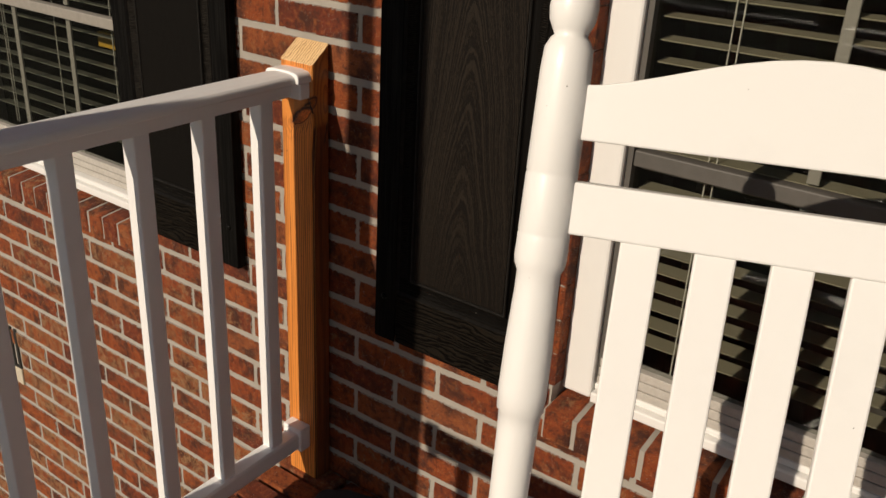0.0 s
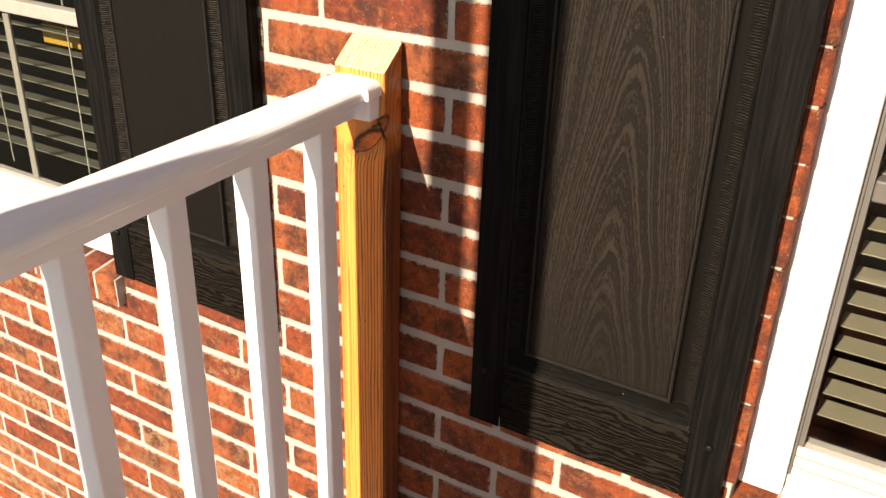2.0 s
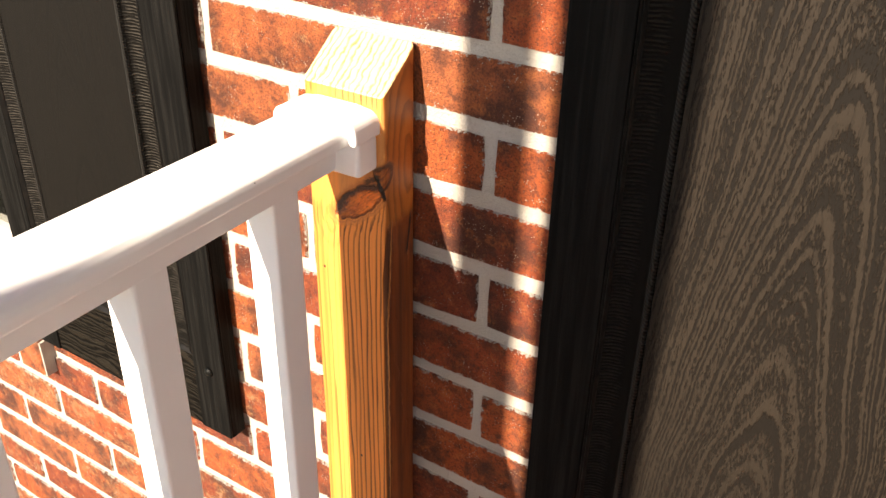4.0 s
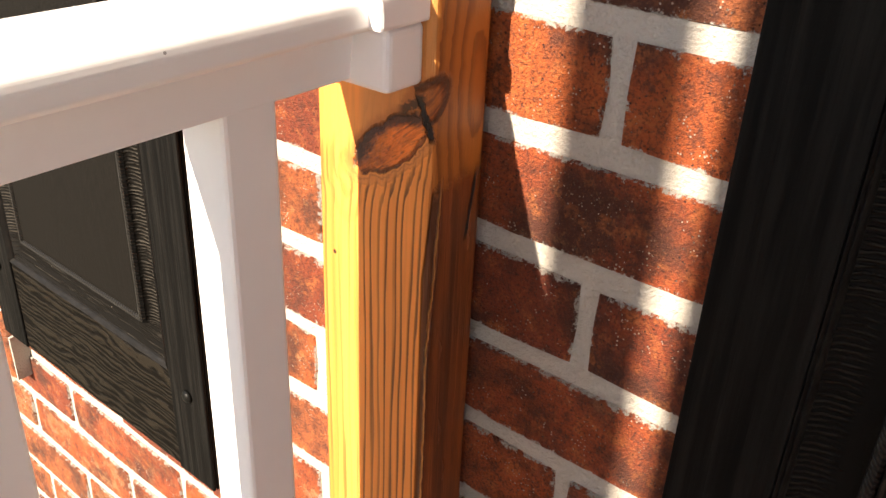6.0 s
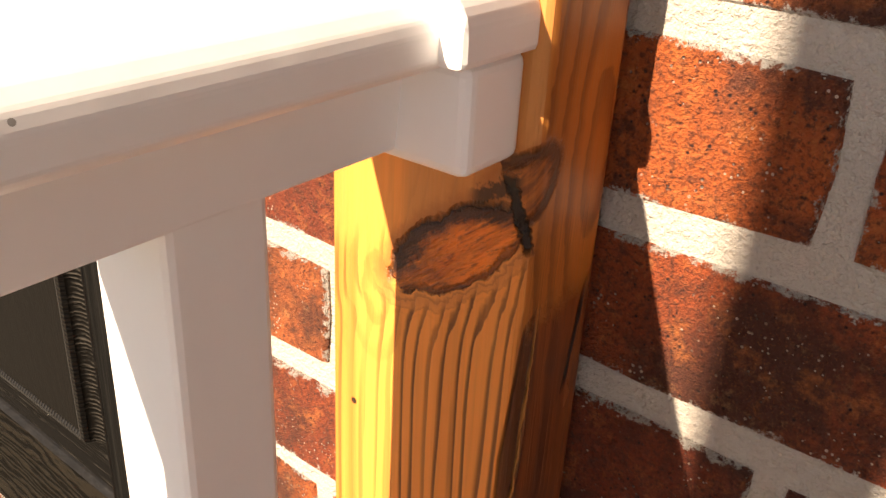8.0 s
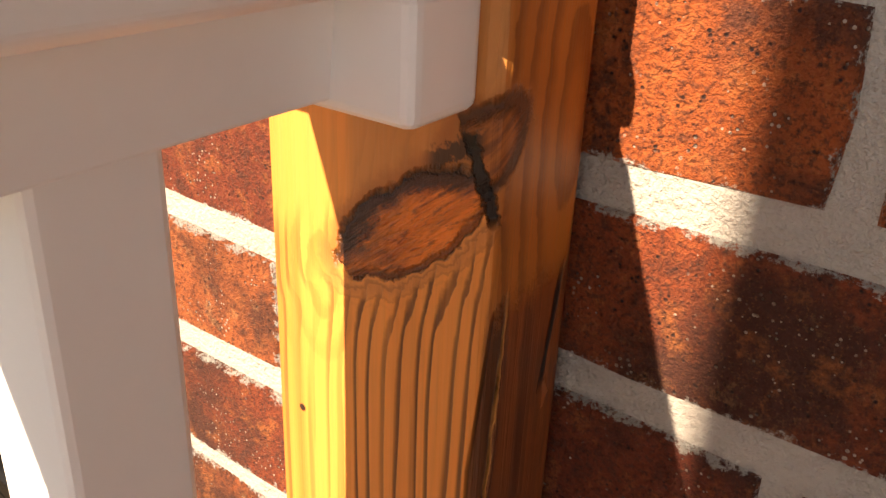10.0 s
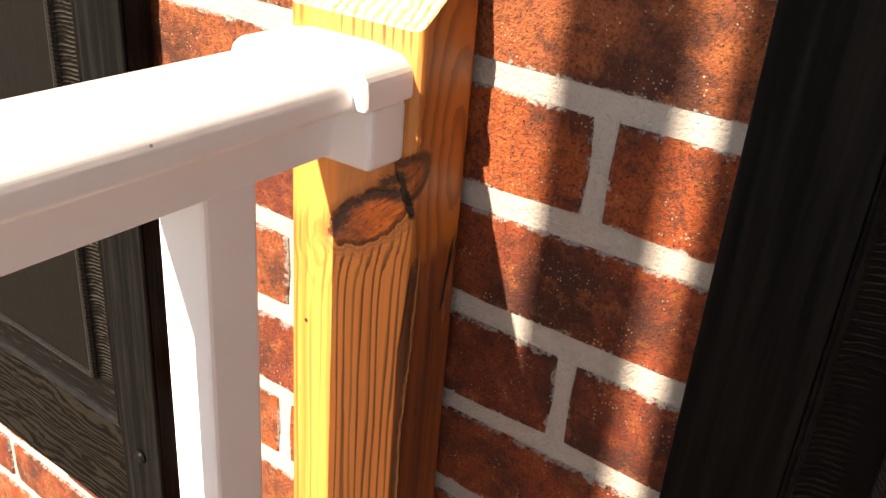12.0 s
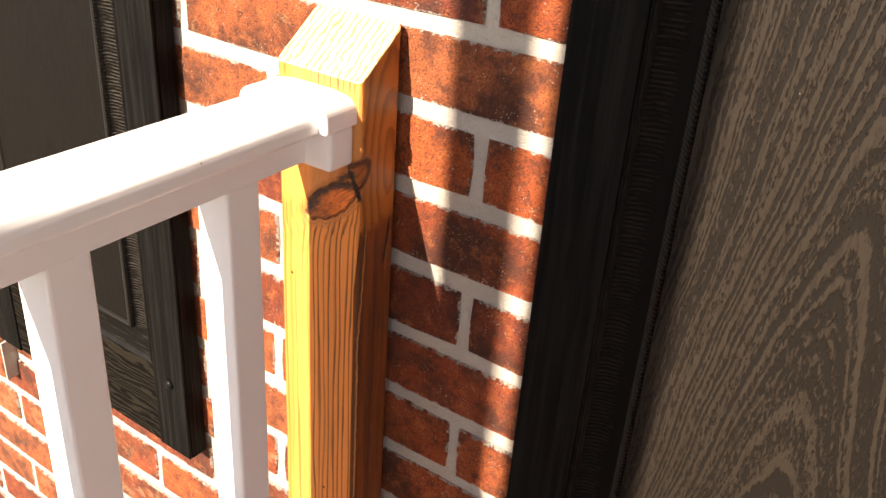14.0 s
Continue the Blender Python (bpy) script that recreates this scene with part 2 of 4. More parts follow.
    crack = k.m("ABSOLUTE", k.sub(k.sub(s, 0.0845), k.mul(k.sub(z, 0.965), 0.16)))
    crack = k.mul(k.step(0.0020, 0.0009, k.add(crack, k.mul(wob, 0.003))), k.mul(k.step(0.938, 0.948, z), k.step(0.992, 0.98, z)))
    col = k.mix(crack, col, (0.02, 0.007, 0.003))
    # pale halo and fine arcs where the lines close round the knot
    halo = k.mul(k.step(1.0, 1.12, both), k.step(1.45, 1.2, both))
    col = k.mix(k.mul(halo, 0.6), col, (0.46, 0.165, 0.045))
    arcs = k.m("FRACT", k.add(k.mul(both, 5.0), k.mul(wob, 0.8)))
    arcs = k.mul(k.mul(k.step(0.45, 0.8, arcs), k.step(1.0, 0.88, arcs)), k.mul(k.step(1.0, 1.1, both), k.step(1.7, 1.15, both)))
    col = k.mix(k.mul(k.mul(arcs, k.step(0.004, -0.004, v)), 0.45), col, (0.21, 0.066, 0.014))
    stain = k.mul(k.step(1.65, 1.0, both), k.step(-0.006, 0.008, v))
    col = k.mix(k.mul(stain, 0.7), col, (0.30, 0.088, 0.016))
    # knot heart with streaks along its length, thin charred rim, open split
    str1 = k.noise(k.join(k.mul(u, 48.0), 0.0, k.mul(v, 300.0)), 1.0, 4.0, 0.65)
    str2 = k.noise(k.join(k.mul(u, 110.0), 0.0, k.mul(v, 620.0)), 1.0, 3.0, 0.7)
    heart = k.mix(k.step(0.40, 0.70, str1), (0.88, 0.225, 0.022), (0.58, 0.125, 0.012))
    veins = k.m("FRACT", k.add(k.mul(v, 95.0), k.mul(k.sub(str1, 0.5), 3.0)))
    veins = k.mul(k.step(0.2, 0.75, veins), k.step(1.0, 0.8, veins))
    heart = k.mix(k.mul(veins, 0.30), heart, (0.22, 0.055, 0.010))
    heart = k.mix(k.mul(k.step(0.52, 0.66, str2), 0.6), heart, (0.085, 0.022, 0.006))
    char = k.mul(k.step(0.006, -0.020, k.add(u, k.mul(k.sub(str1, 0.5), 0.06))), k.step(0.22, 0.54, str2))
    heart = k.mix(k.mul(char, 0.6), heart, (0.075, 0.022, 0.006))
    jag = k.mul(k.add(wob, k.mul(rag, 1.2)), 0.006)
    across = k.sub(k.add(k.sub(s, 0.0355), k.mul(k.sub(z, 1.0315), 0.45)), jag)
    torn = k.step(0.0006, -0.0006, across)
    inside = k.mul(k.step(1.0, 0.95, d), torn)
    col = k.mix(inside, col, heart)
    burn = k.step(0.50, 0.82, k.add(d, k.mul(k.sub(str2, 0.5), 0.55)))
    rim_hi = k.mul(k.step(-0.002, 0.004, v), k.mul(burn, k.step(1.16, 0.98, d)))
    rim_lo = k.mul(k.step(-0.003, -0.007, v), k.mul(k.step(0.76, 0.90, d), k.step(1.04, 0.98, d)))
    rim = k.mul(k.m("MAXIMUM", rim_hi, k.mul(rim_lo, 0.68)), torn)
    col = k.mix(k.mul(rim, 0.94), col, (0.030, 0.009, 0.004))
    heart2 = k.mix(k.step(0.4, 0.65, str1), (0.40, 0.115, 0.016), (0.17, 0.044, 0.008))
    in2 = k.mul(k.step(1.0, 0.93, d2), k.sub(1.0, torn))
    col = k.mix(in2, col, heart2)
    rim2 = k.mul(k.mul(k.step(0.60, 0.93, k.add(d2, k.mul(k.sub(str2, 0.5), 0.4))), k.step(1.20, 0.98, d2)), k.sub(1.0, torn))
    col = k.mix(k.mul(rim2, 0.86), col, (0.045, 0.013, 0.005))
    # charred tongue that joins the two lobes over the tear
    tongue = k.mul(k.step(0.0042, 0.0018, k.m("ABSOLUTE", k.add(k.sub(z, k.add(1.0395, k.mul(k.sub(s, 0.027), 0.55))), k.mul(k.add(wob, rag), 0.010)))), k.mul(k.step(0.013, 0.020, s), k.step(0.040, 0.034, s)))
    col = k.mix(k.mul(tongue, 0.9), col, (0.030, 0.009, 0.004))
    split = k.mul(k.step(0.0036, 0.0016, k.m("ABSOLUTE", k.sub(across, 0.0022))), k.mul(k.step(1.016, 1.021, z), k.step(1.048, 1.041, z)))
    col = k.mix(split, col, (0.010, 0.0035, 0.002))
    # small nail dots
    for nz, nx in ((0.655, 0.000), (0.914, -0.0425)):
        r = k.m("SQRT", k.add(k.m("POWER", k.sub(x, nx), 2.0), k.m("POWER", k.sub(z, nz), 2.0)))
        col = k.mix(k.step(0.0022, 0.0012, r), col, (0.03, 0.012, 0.006))
    k.set("Base Color", col)
    k.set("Roughness", k.add(0.40, k.add(k.mul(fibre, 0.14), k.mul(rough_face, 0.15))))
    h = k.sub(k.mul(fibre, 0.22), k.mul(k.mul(line, front), 0.16))
    h = k.sub(h, k.add(k.mul(split, 2.6), k.add(k.mul(rim, 0.9), k.mul(rim2, 0.8))))
    h = k.sub(h, k.add(k.mul(seam, 1.8), k.mul(crack, 2.2)))
    h = k.add(h, k.add(k.mul(lip, 0.8), k.mul(k.mul(rough_face, streak), 0.9)))
    h = k.add(h, k.mul(k.mul(inside, k.add(str1, str2)), 0.8))
    k.bump(h, 0.0022)
    return k.material


PINE = pine_material()


def shutter_material(name, mode, grain=1.0):
    """Moulded black-brown plastic with embossed oak grain; coordinates start at the part's own corner."""
    k = Nodes(name, 0.5)
    o = k.coord("Object")
    x, _, z = k.split(o)
    pit = k.noise(o, 420.0, 3.0, 0.6)
    if mode == "panel":
        # cathedral grain: nested arches with ragged edges, straight and close towards the sides
        wander = k.mul(k.sub(k.noise(k.scaled(o, (2.0, 2.0, 3.2)), 1.0, 2.0), 0.5), 0.05)
        xx = k.add(k.sub(x, 0.1675), wander)
        bow = k.sub(k.m("SQRT", k.add(k.mul(xx, xx), 0.00022)), 0.0148)
        f = k.add(z, k.add(k.mul(bow, 2.9), k.mul(k.mul(xx, xx), 34.0)))
        f = k.add(f, k.mul(k.sub(k.noise(k.scaled(o, (30.0, 30.0, 6.0)), 1.0, 3.0), 0.5), 0.055))
        band = k.noise(k.join(k.mul(f, 40.0), 0.0, k.mul(xx, 2.0)), 1.0, 1.0, 0.5)
        dots = k.noise(k.scaled(o, (560.0, 560.0, 150.0)), 1.0, 3.0, 0.7)
        pore = k.step(0.54, 0.62, k.noise(k.scaled(o, (430.0, 430.0, 70.0)), 1.0, 2.0, 0.6))
        light = k.step(0.43, 0.55, k.add(band, k.mul(k.sub(dots, 0.5), 0.72)))
        light = k.mul(light, k.sub(1.0, k.mul(pore, 0.3)))
        fade = k.mul(k.add(0.35, k.mul(k.step(0.0, 0.34, z), 0.65)), grain)
        ridge = k.add(k.mul(light, fade), k.mul(k.sub(dots, 0.5), 0.30))
        col = k.mix(ridge, (0.0072, 0.0056, 0.0043), (0.0205, 0.0156, 0.0114))
        if grain < 0.5:
            col = k.mix(0.62, col, (0.0022, 0.0019, 0.0015))
        depth = 0.0006
    elif mode == "rail":
        f = k.add(k.mul(z, 1.0), k.mul(k.sub(k.noise(k.scaled(o, (7.0, 7.0, 26.0)), 1.0, 4.0), 0.5), 0.06))
        wave = k.m("FRACT", k.mul(f, 120.0))
        ridge = k.step(0.25, 0.75, k.add(k.m("PINGPONG", k.mul(wave, 2.0), 1.0), k.mul(k.sub(pit, 0.5), 0.6)))
        col = k.mix(ridge, (0.0028, 0.0022, 0.0017), (0.0125, 0.0100, 0.0072))
        depth = 0.0016
    elif mode == "cove":
        # short cross ribs on the outer half of the hollow; long streaks along the lower arm
        inset = k.m("MINIMUM", x, k.sub(0.335, x))
        n = k.noise(k.scaled(o, (70.0, 70.0, 130.0)), 1.0, 3.0, 0.6)
        ragged = k.mul(k.sub(k.noise(k.scaled(o, (20.0, 20.0, 330.0)), 1.0, 2.0), 0.5), 0.016)
        edge = 0.024 if grain > 0.5 else 0.038
        zone = k.step(edge + 0.003, edge - 0.004, k.add(inset, ragged))
        wave = k.m("FRACT", k.add(k.mul(z, 250.0), k.mul(n, 1.2)))
        rib = k.mul(k.step(0.3, 0.8, k.m("PINGPONG", k.mul(wave, 2.0), 1.0)), k.step(0.28, 0.55, n))
        along = k.step(0.5, 0.66, k.noise(k.scaled(o, (14.0, 14.0, 520.0)), 1.0, 3.0, 0.6))
        low = k.step(0.044, 0.040, z)
        ridge = k.add(k.mul(k.mul(rib, zone), k.sub(1.0, low)), k.mul(k.mul(along, low), 0.6))
        # the low-grain copy paints its ribs brighter, as sun would show them
        col = k.mix(ridge, (0.0045, 0.0039, 0.0033), (0.0195, 0.0165, 0.0132) if grain > 0.5 else (0.040, 0.035, 0.029))
        depth = 0.0024
    elif mode == "bead":
        wave = k.m("FRACT", k.mul(k.add(z, x), 260.0))
        ridge = k.step(0.2, 0.75, k.m("PINGPONG", k.mul(wave, 2.0), 1.0))
        col = k.mix(ridge, (0.0030, 0.0027, 0.0023), (0.0170, 0.0145, 0.0116) if grain > 0.5 else (0.008, 0.0068, 0.0056))
        depth = 0.0010
    elif mode == "lip":
        n = k.noise(k.scaled(o, (60.0, 60.0, 60.0)), 1.0, 3.0)
        ridge = k.step(0.35, 0.7, n)
        col = k.mix(ridge, (0.0040, 0.0034, 0.0028), (0.0110, 0.0092, 0.0072))
        depth = 0.0004
    elif mode == "bolt":
        ridge = pit
        col = k.mix(pit, (0.004, 0.004, 0.004), (0.008, 0.008, 0.007))
        depth = 0.0002
    else:
        n = k.noise(k.scaled(o, (170.0, 170.0, 6.0)), 1.0, 4.0, 0.6)
        ridge = k.step(0.35, 0.75, n)
        col = k.mix(k.mul(ridge, 0.7), (0.0030, 0.0028, 0.0026), (0.0125, 0.0115, 0.0104))
        depth = 0.0005
    dust = k.m("LESS_THAN", k.cells(o, 26.0), 0.018)
    col = k.mix(k.mul(dust, 0.7), col, (0.3, 0.28, 0.24))
    k.set("Base Color", col)
    k.set("Roughness", 0.38 if mode == "bolt" else k.add(k.mul(ridge, -0.1), 0.60))
    k.set("Specular IOR Level", {"panel": 0.10, "lip": 0.3, "bead": 0.25, "bolt": 0.08}.get(mode, 0.05))
    k.bump(k.add(ridge, k.mul(pit, 0.15)), depth)
    return k.material


SH_PANEL, SH_RAIL, SH_COVE, SH_STILE, SH_LIP, SH_BEAD, SH_BOLT = (shutter_material("shutter " + n, n) for n in ("panel", "rail", "cove", "stile", "lip", "bead", "bolt"))
# copy for the left shutter, sunlight on its ribs put into the colour
SH_COVE_SUNLIT = shutter_material("shutter cove sunlit", "cove", 0.25)
# darker panel with weaker grain for the left shutter
SH_PANEL_LEFT = shutter_material("shutter panel left", "panel", 0.25)


def plain(name, a, b, rough=0.7, scale=30.0, bump=0.0, metal=0.0):
    k = Nodes(name, rough, metal)
    p = k.world()
    k.set("Base Color", k.mix(k.noise(p, scale, 4.0, 0.6), a, b))
    if bump:
        k.bump(k.noise(p, scale * 4, 4.0, 0.65), bump)
    return k.material


BLIND = plain("blind slat", (0.13, 0.13, 0.10), (0.17, 0.165, 0.125), 0.5)
BLIND_PALE = plain("pale blind slat", (0.23, 0.205, 0.14), (0.29, 0.26, 0.185), 0.5)
CORD = plain("blind cord", (0.4, 0.38, 0.32), (0.5, 0.47, 0.4), 0.8)
TRACK = plain("window track", (0.07, 0.065, 0.055), (0.11, 0.1, 0.09), 0.6)
SASH = plain("weathered sash", (0.22, 0.205, 0.175), (0.34, 0.31, 0.27), 0.55, 55.0, 0.001)
SASH_RAIL = plain("peeling sash rail", (0.36, 0.33, 0.29), (0.58, 0.545, 0.49), 0.6, 75.0, 0.001)
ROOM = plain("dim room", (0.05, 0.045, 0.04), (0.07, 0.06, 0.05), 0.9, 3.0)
YELLOW = plain("yellow plastic", (0.36, 0.20, 0.015), (0.42, 0.25, 0.025), 0.5)
IRON = plain("black vent", (0.012, 0.012, 0.012), (0.025, 0.024, 0.022), 0.5)
CEMENT = plain("pale cement", (0.5, 0.43, 0.32), (0.62, 0.55, 0.43), 0.95, 40.0, 0.002)
MAT = plain("grey rubber", (0.035, 0.036, 0.036), (0.06, 0.06, 0.058), 0.8, 60.0, 0.002)
SOIL = plain("dry ground", (0.10, 0.10, 0.07), (0.17, 0.16, 0.12), 0.95, 6.0, 0.03)
SOFFIT = plain("porch ceiling paint", (0.6, 0.58, 0.54), (0.68, 0.66, 0.62), 0.7, 4.0)


def glass_material():
    m = bpy.data.materials.new("window glass")
    m.use_nodes = True
    nt = m.node_tree
    nt.nodes.clear()
    out = nt.nodes.new("ShaderNodeOutputMaterial")
    clear, gloss, mixer = nt.nodes.new("ShaderNodeBsdfTransparent"), nt.nodes.new("ShaderNodeBsdfGlossy"), nt.nodes.new("ShaderNodeMixShader")
    clear.inputs[0].default_value = (0.8, 0.82, 0.8, 1)
    gloss.inputs["Roughness"].default_value = 0.02
    facing = nt.nodes.new("ShaderNodeLayerWeight")
    power, scale = nt.nodes.new("ShaderNodeMath"), nt.nodes.new("ShaderNodeMath")
    power.operation, scale.operation = "POWER", "MULTIPLY_ADD"
    power.inputs[1].default_value = 5.0
    scale.inputs[1].default_value, scale.inputs[2].default_value = 0.6, 0.025
    nt.links.new(facing.outputs["Facing"], power.inputs[0])
    nt.links.new(power.outputs[0], scale.inputs[0])
    nt.links.new(scale.outputs[0], mixer.inputs[0])
    nt.links.new(clear.outputs[0], mixer.inputs[1])
    nt.links.new(gloss.outputs[0], mixer.inputs[2])
    nt.links.new(mixer.outputs[0], out.inputs[0])
    return m


GLASS = glass_material()


# ---------------------------------------------------------------- mesh helpers
def link(name, bm, material, parent=None, label=""):
    me = bpy.data.meshes.new(name)
    bm.normal_update()
    bm.to_mesh(me)
    bm.free()
    me.materials.append(material)
    ob = new(name, me)
    if parent:
        ob.parent = parent
    if label:
        tagged(ob, label)
    return ob


def part(name, bm, material, parent, label=""):
    return link(name, bm, material, parent, label)


def thing(name, label, category, group="", kind="", at=(0, 0, 0)):
    ob = new(name)
    ob.location = at
    return tagged(ob, label, category, group, kind)


def box(x0, x1, y0, y1, z0, z1, bevel=0.0, seg=2, bm=None):
    own = bmesh.new()
    bmesh.ops.create_cube(own, size=1)
    for v in own.verts:
        v.co = ((x0 + x1) / 2 + v.co.x * (x1 - x0), (y0 + y1) / 2 + v.co.y * (y1 - y0), (z0 + z1) / 2 + v.co.z * (z1 - z0))
    if bevel:
        bmesh.ops.bevel(own, geom=own.edges[:], offset=bevel, segments=seg, profile=0.5, affect="EDGES")
    if bm is None:
        return own
    me = bpy.data.meshes.new("tmp")
    own.to_mesh(me)
    own.free()
    bm.from_mesh(me)
    bpy.data.meshes.remove(me)
    return bm


def lathe(profile, seg=28):
    """A turned shape along z from (z, radius) pairs."""
    bm = bmesh.new()
    rings = [[bm.verts.new((r * math.cos(2 * math.pi * k / seg), r * math.sin(2 * math.pi * k / seg), z)) for k in range(seg)] for z, r in profile]
    for a, b in zip(rings, rings[1:]):
        for k in range(seg):
            bm.faces.new((a[k], a[(k + 1) % seg], b[(k + 1) % seg], b[k])).smooth = True
    bm.faces.new(rings[0][::-1])
    bm.faces.new(rings[-1])
    return bm


def prism(section, y0, y1, bevel=0.0):
    """A closed section (x, z) drawn out along y."""
    bm = bmesh.new()
    a, b = ([bm.verts.new((u, y, w)) for u, w in section] for y in (y0, y1))
    n = len(section)
    for k in range(n):
        bm.faces.new((a[k], a[(k + 1) % n], b[(k + 1) % n], b[k]))
    bm.faces.new(a[::-1])
    bm.faces.new(b)
    bmesh.ops.recalc_face_normals(bm, faces=bm.faces)
    if bevel:
        bmesh.ops.bevel(bm, geom=bm.edges[:], offset=bevel, segments=2, profile=0.5, affect="EDGES", clamp_overlap=True)
    return bm


def moved(bm, m):
    bmesh.ops.transform(bm, matrix=m, verts=bm.verts)
    return bm


# ---------------------------------------------------------------- brick wall
GROUND_Z, WALL_TOP = -1.65, 2.7
WIN_L, WIN_R = (-1.865, -0.745, 0.520, 1.99), (0.680, 1.818, 0.520, 1.99)  # openings: x0, x1, z0, z1
WIN_Y = 0.040


def joints(k):
    return 0.126 + 0.127 * k


def outline(length, height, rnd):
    """The worn front edge of one brick, as points round its middle."""
    hl, hh = length / 2, height / 2
    pts = [(-hl, -hh), (-hl * 0.5, -hh), (0, -hh), (hl * 0.5, -hh), (hl, -hh), (hl, 0), (hl, hh), (hl * 0.5, hh), (0, hh), (-hl * 0.5, hh), (-hl, hh), (-hl, 0)]
    out = []
    for n, (u, w) in enumerate(pts):
        j = 0.0022 if n in (0, 4, 6, 10) else 0.0006
        out.append((u - math.copysign(j + rnd.random() * 0.0016, u) if abs(u) > 1e-6 else u, w - math.copysign(j + rnd.random() * 0.0016, w) if abs(w) > 1e-6 else w))
    return out


def brick_data(length, height, rnd):
    front = outline(length - 0.002, height - 0.002, rnd)
    n = len(front)
    verts = [(u, rnd.uniform(-0.0008, 0.0008), w) for u, w in front] + [(u * 1.012, 0.0025, w * 1.04) for u, w in front] + [(u * 1.014, 0.02, w * 1.05) for u, w in front]
    faces = [tuple(range(n))]
    for r in range(2):
        faces += [(r * n + k, r * n + n + k, r * n + n + (k + 1) % n, r * n + (k + 1) % n) for k in range(n)]
    return verts, faces


def mesh_of(name, verts, faces, uvs, material):
    me = bpy.data.meshes.new(name)
    me.from_pydata(verts, [], faces)
    layer = me.uv_layers.new(name="UVMap")
    for loop in me.loops:
        layer.data[loop.index].uv = uvs[loop.vertex_index]
    me.materials.append(material)
    return me


def brick_wall(wall):
    rnd = random.Random(5)
    full = []
    for _ in range(8):
        v, f = brick_data(LENGTH - HEAD_JOINT, COURSE - JOINT, rnd)
        full.append(mesh_of("brick", v, f, [(p[0], p[2]) for p in v], BRICK))
    jv, jf, ju = [], [], []
    for row in range(-38, 21):
        zt = ROW_TOP + row * COURSE
        zc = zt - (COURSE - JOINT) / 2
        if zt > WALL_TOP or zt < GROUND_Z:
            continue
        for k in range(-56, 30, 2):
            x0 = joints(k + (row % 2)) + HEAD_JOINT / 2
            x1 = x0 + LENGTH - HEAD_JOINT
            if row == -2 and -0.15 < x1 < -0.10:
                x1 += 0.012
            if row == -2 and -0.15 < x0 < -0.10:
                x0 += 0.012
            runs = [(x0, x1)]
            for a, b, z0, z1 in (WIN_L, WIN_R):
                if z0 - 0.098 < zc < z1:
                    pad = 0.006 if zc < z0 else 0.013
                    runs = [r for lo, hi in runs for r in ((lo, min(hi, a - pad + 0.004)), (max(lo, b + pad - 0.004), hi)) if r[1] - r[0] > 0.03]
            if VENT[0] - 0.01 < (x0 + x1) / 2 + 0.06 < VENT[1] + 0.06 and VENT[2] - 0.02 < zc < VENT[3]:
                runs = [(lo, VENT[0] - 0.008) for lo, hi in runs if VENT[0] - lo > 0.03] + [(VENT[1] + 0.008, hi) for lo, hi in runs if hi - VENT[1] > 0.03]
            for lo, hi in runs:
                xc, whole = (lo + hi) / 2, abs(hi - lo - LENGTH + HEAD_JOINT) < 0.004
                out = rnd.uniform(-0.0015, 0.0015)
                dz = rnd.uniform(-0.0012, 0.0012)
                near = -1.05 < xc < 0.72 and -0.28 < zc < 1.5
                if near:
                    if whole:
                        me = full[rnd.randrange(8)]
                    else:
                        v, f = brick_data(hi - lo, COURSE - JOINT, rnd)
                        me = mesh_of("brick", v, f, [(p[0] * 2 * HALF_L / (hi - lo), p[2]) for p in v], BRICK)
                    ob = new("brick", me)
                    ob.parent = wall
                    ob.location = (xc, out, zc + dz)
                else:
                    v, f = brick_data(hi - lo, COURSE - JOINT, rnd)
                    b = len(jv)
                    jv += [(p[0] + xc, p[1] + out, p[2] + zc + dz) for p in v]
                    jf += [tuple(b + n for n in face) for face in f]
                    ju += [(p[0] * 2 * HALF_L / (hi - lo), p[2]) for p in v]
    far = new("far_bricks", mesh_of("far_bricks", jv, jf, ju, BRICK_JOINED))
    far.parent = wall
    tagged(far, "weathered red bricks laid in running bond", "", "", "stuff")


def wall_core(wall):
    """The mortar body of the wall, with the openings through it."""
    y0, y1 = 0.0028, 0.24
    bm = bmesh.new()
    xs = [(-7.0, WIN_L[0]), (WIN_L[1], WIN_R[0]), (WIN_R[1], 4.0)]
    for a, b in xs:
        box(a, b, y0, y1, GROUND_Z - 0.1, WALL_TOP, bm=bm)
    for a, b, z0, z1 in (WIN_L, WIN_R):
        box(a, b, y0, y1, GROUND_Z - 0.1, z0 - 0.09, bm=bm)
        box(a, b, y0, y1, z1, WALL_TOP, bm=bm)
    part("mortar_bed", bm, MORTAR, wall, "pale grey sandy mortar")


def reveal_bricks(wall, x, face, z0, z1, rnd):
    """The brick ends that line the side of a window opening."""
    row = -30
    while ROW_TOP + row * COURSE < z1 + COURSE:
        zt = ROW_TOP + row * COURSE
        zc = zt - (COURSE - JOINT) / 2
        if z0 < zc < z1:
            depth = 0.092 if row % 2 else 0.084
            v, f = brick_data(depth, COURSE + 0.001, rnd)
            me = mesh_of("brick", v, f, [(p[0], p[2] * 0.75) for p in v], BRICK)
            ob = new("brick", me)
            ob.parent = wall
            ob.matrix_local = Matrix.Translation((x + 0.0045 * face, depth / 2 - 0.0015, zc)) @ Matrix.Rotation(math.pi / 2 * face, 4, "Z")
        row += 1


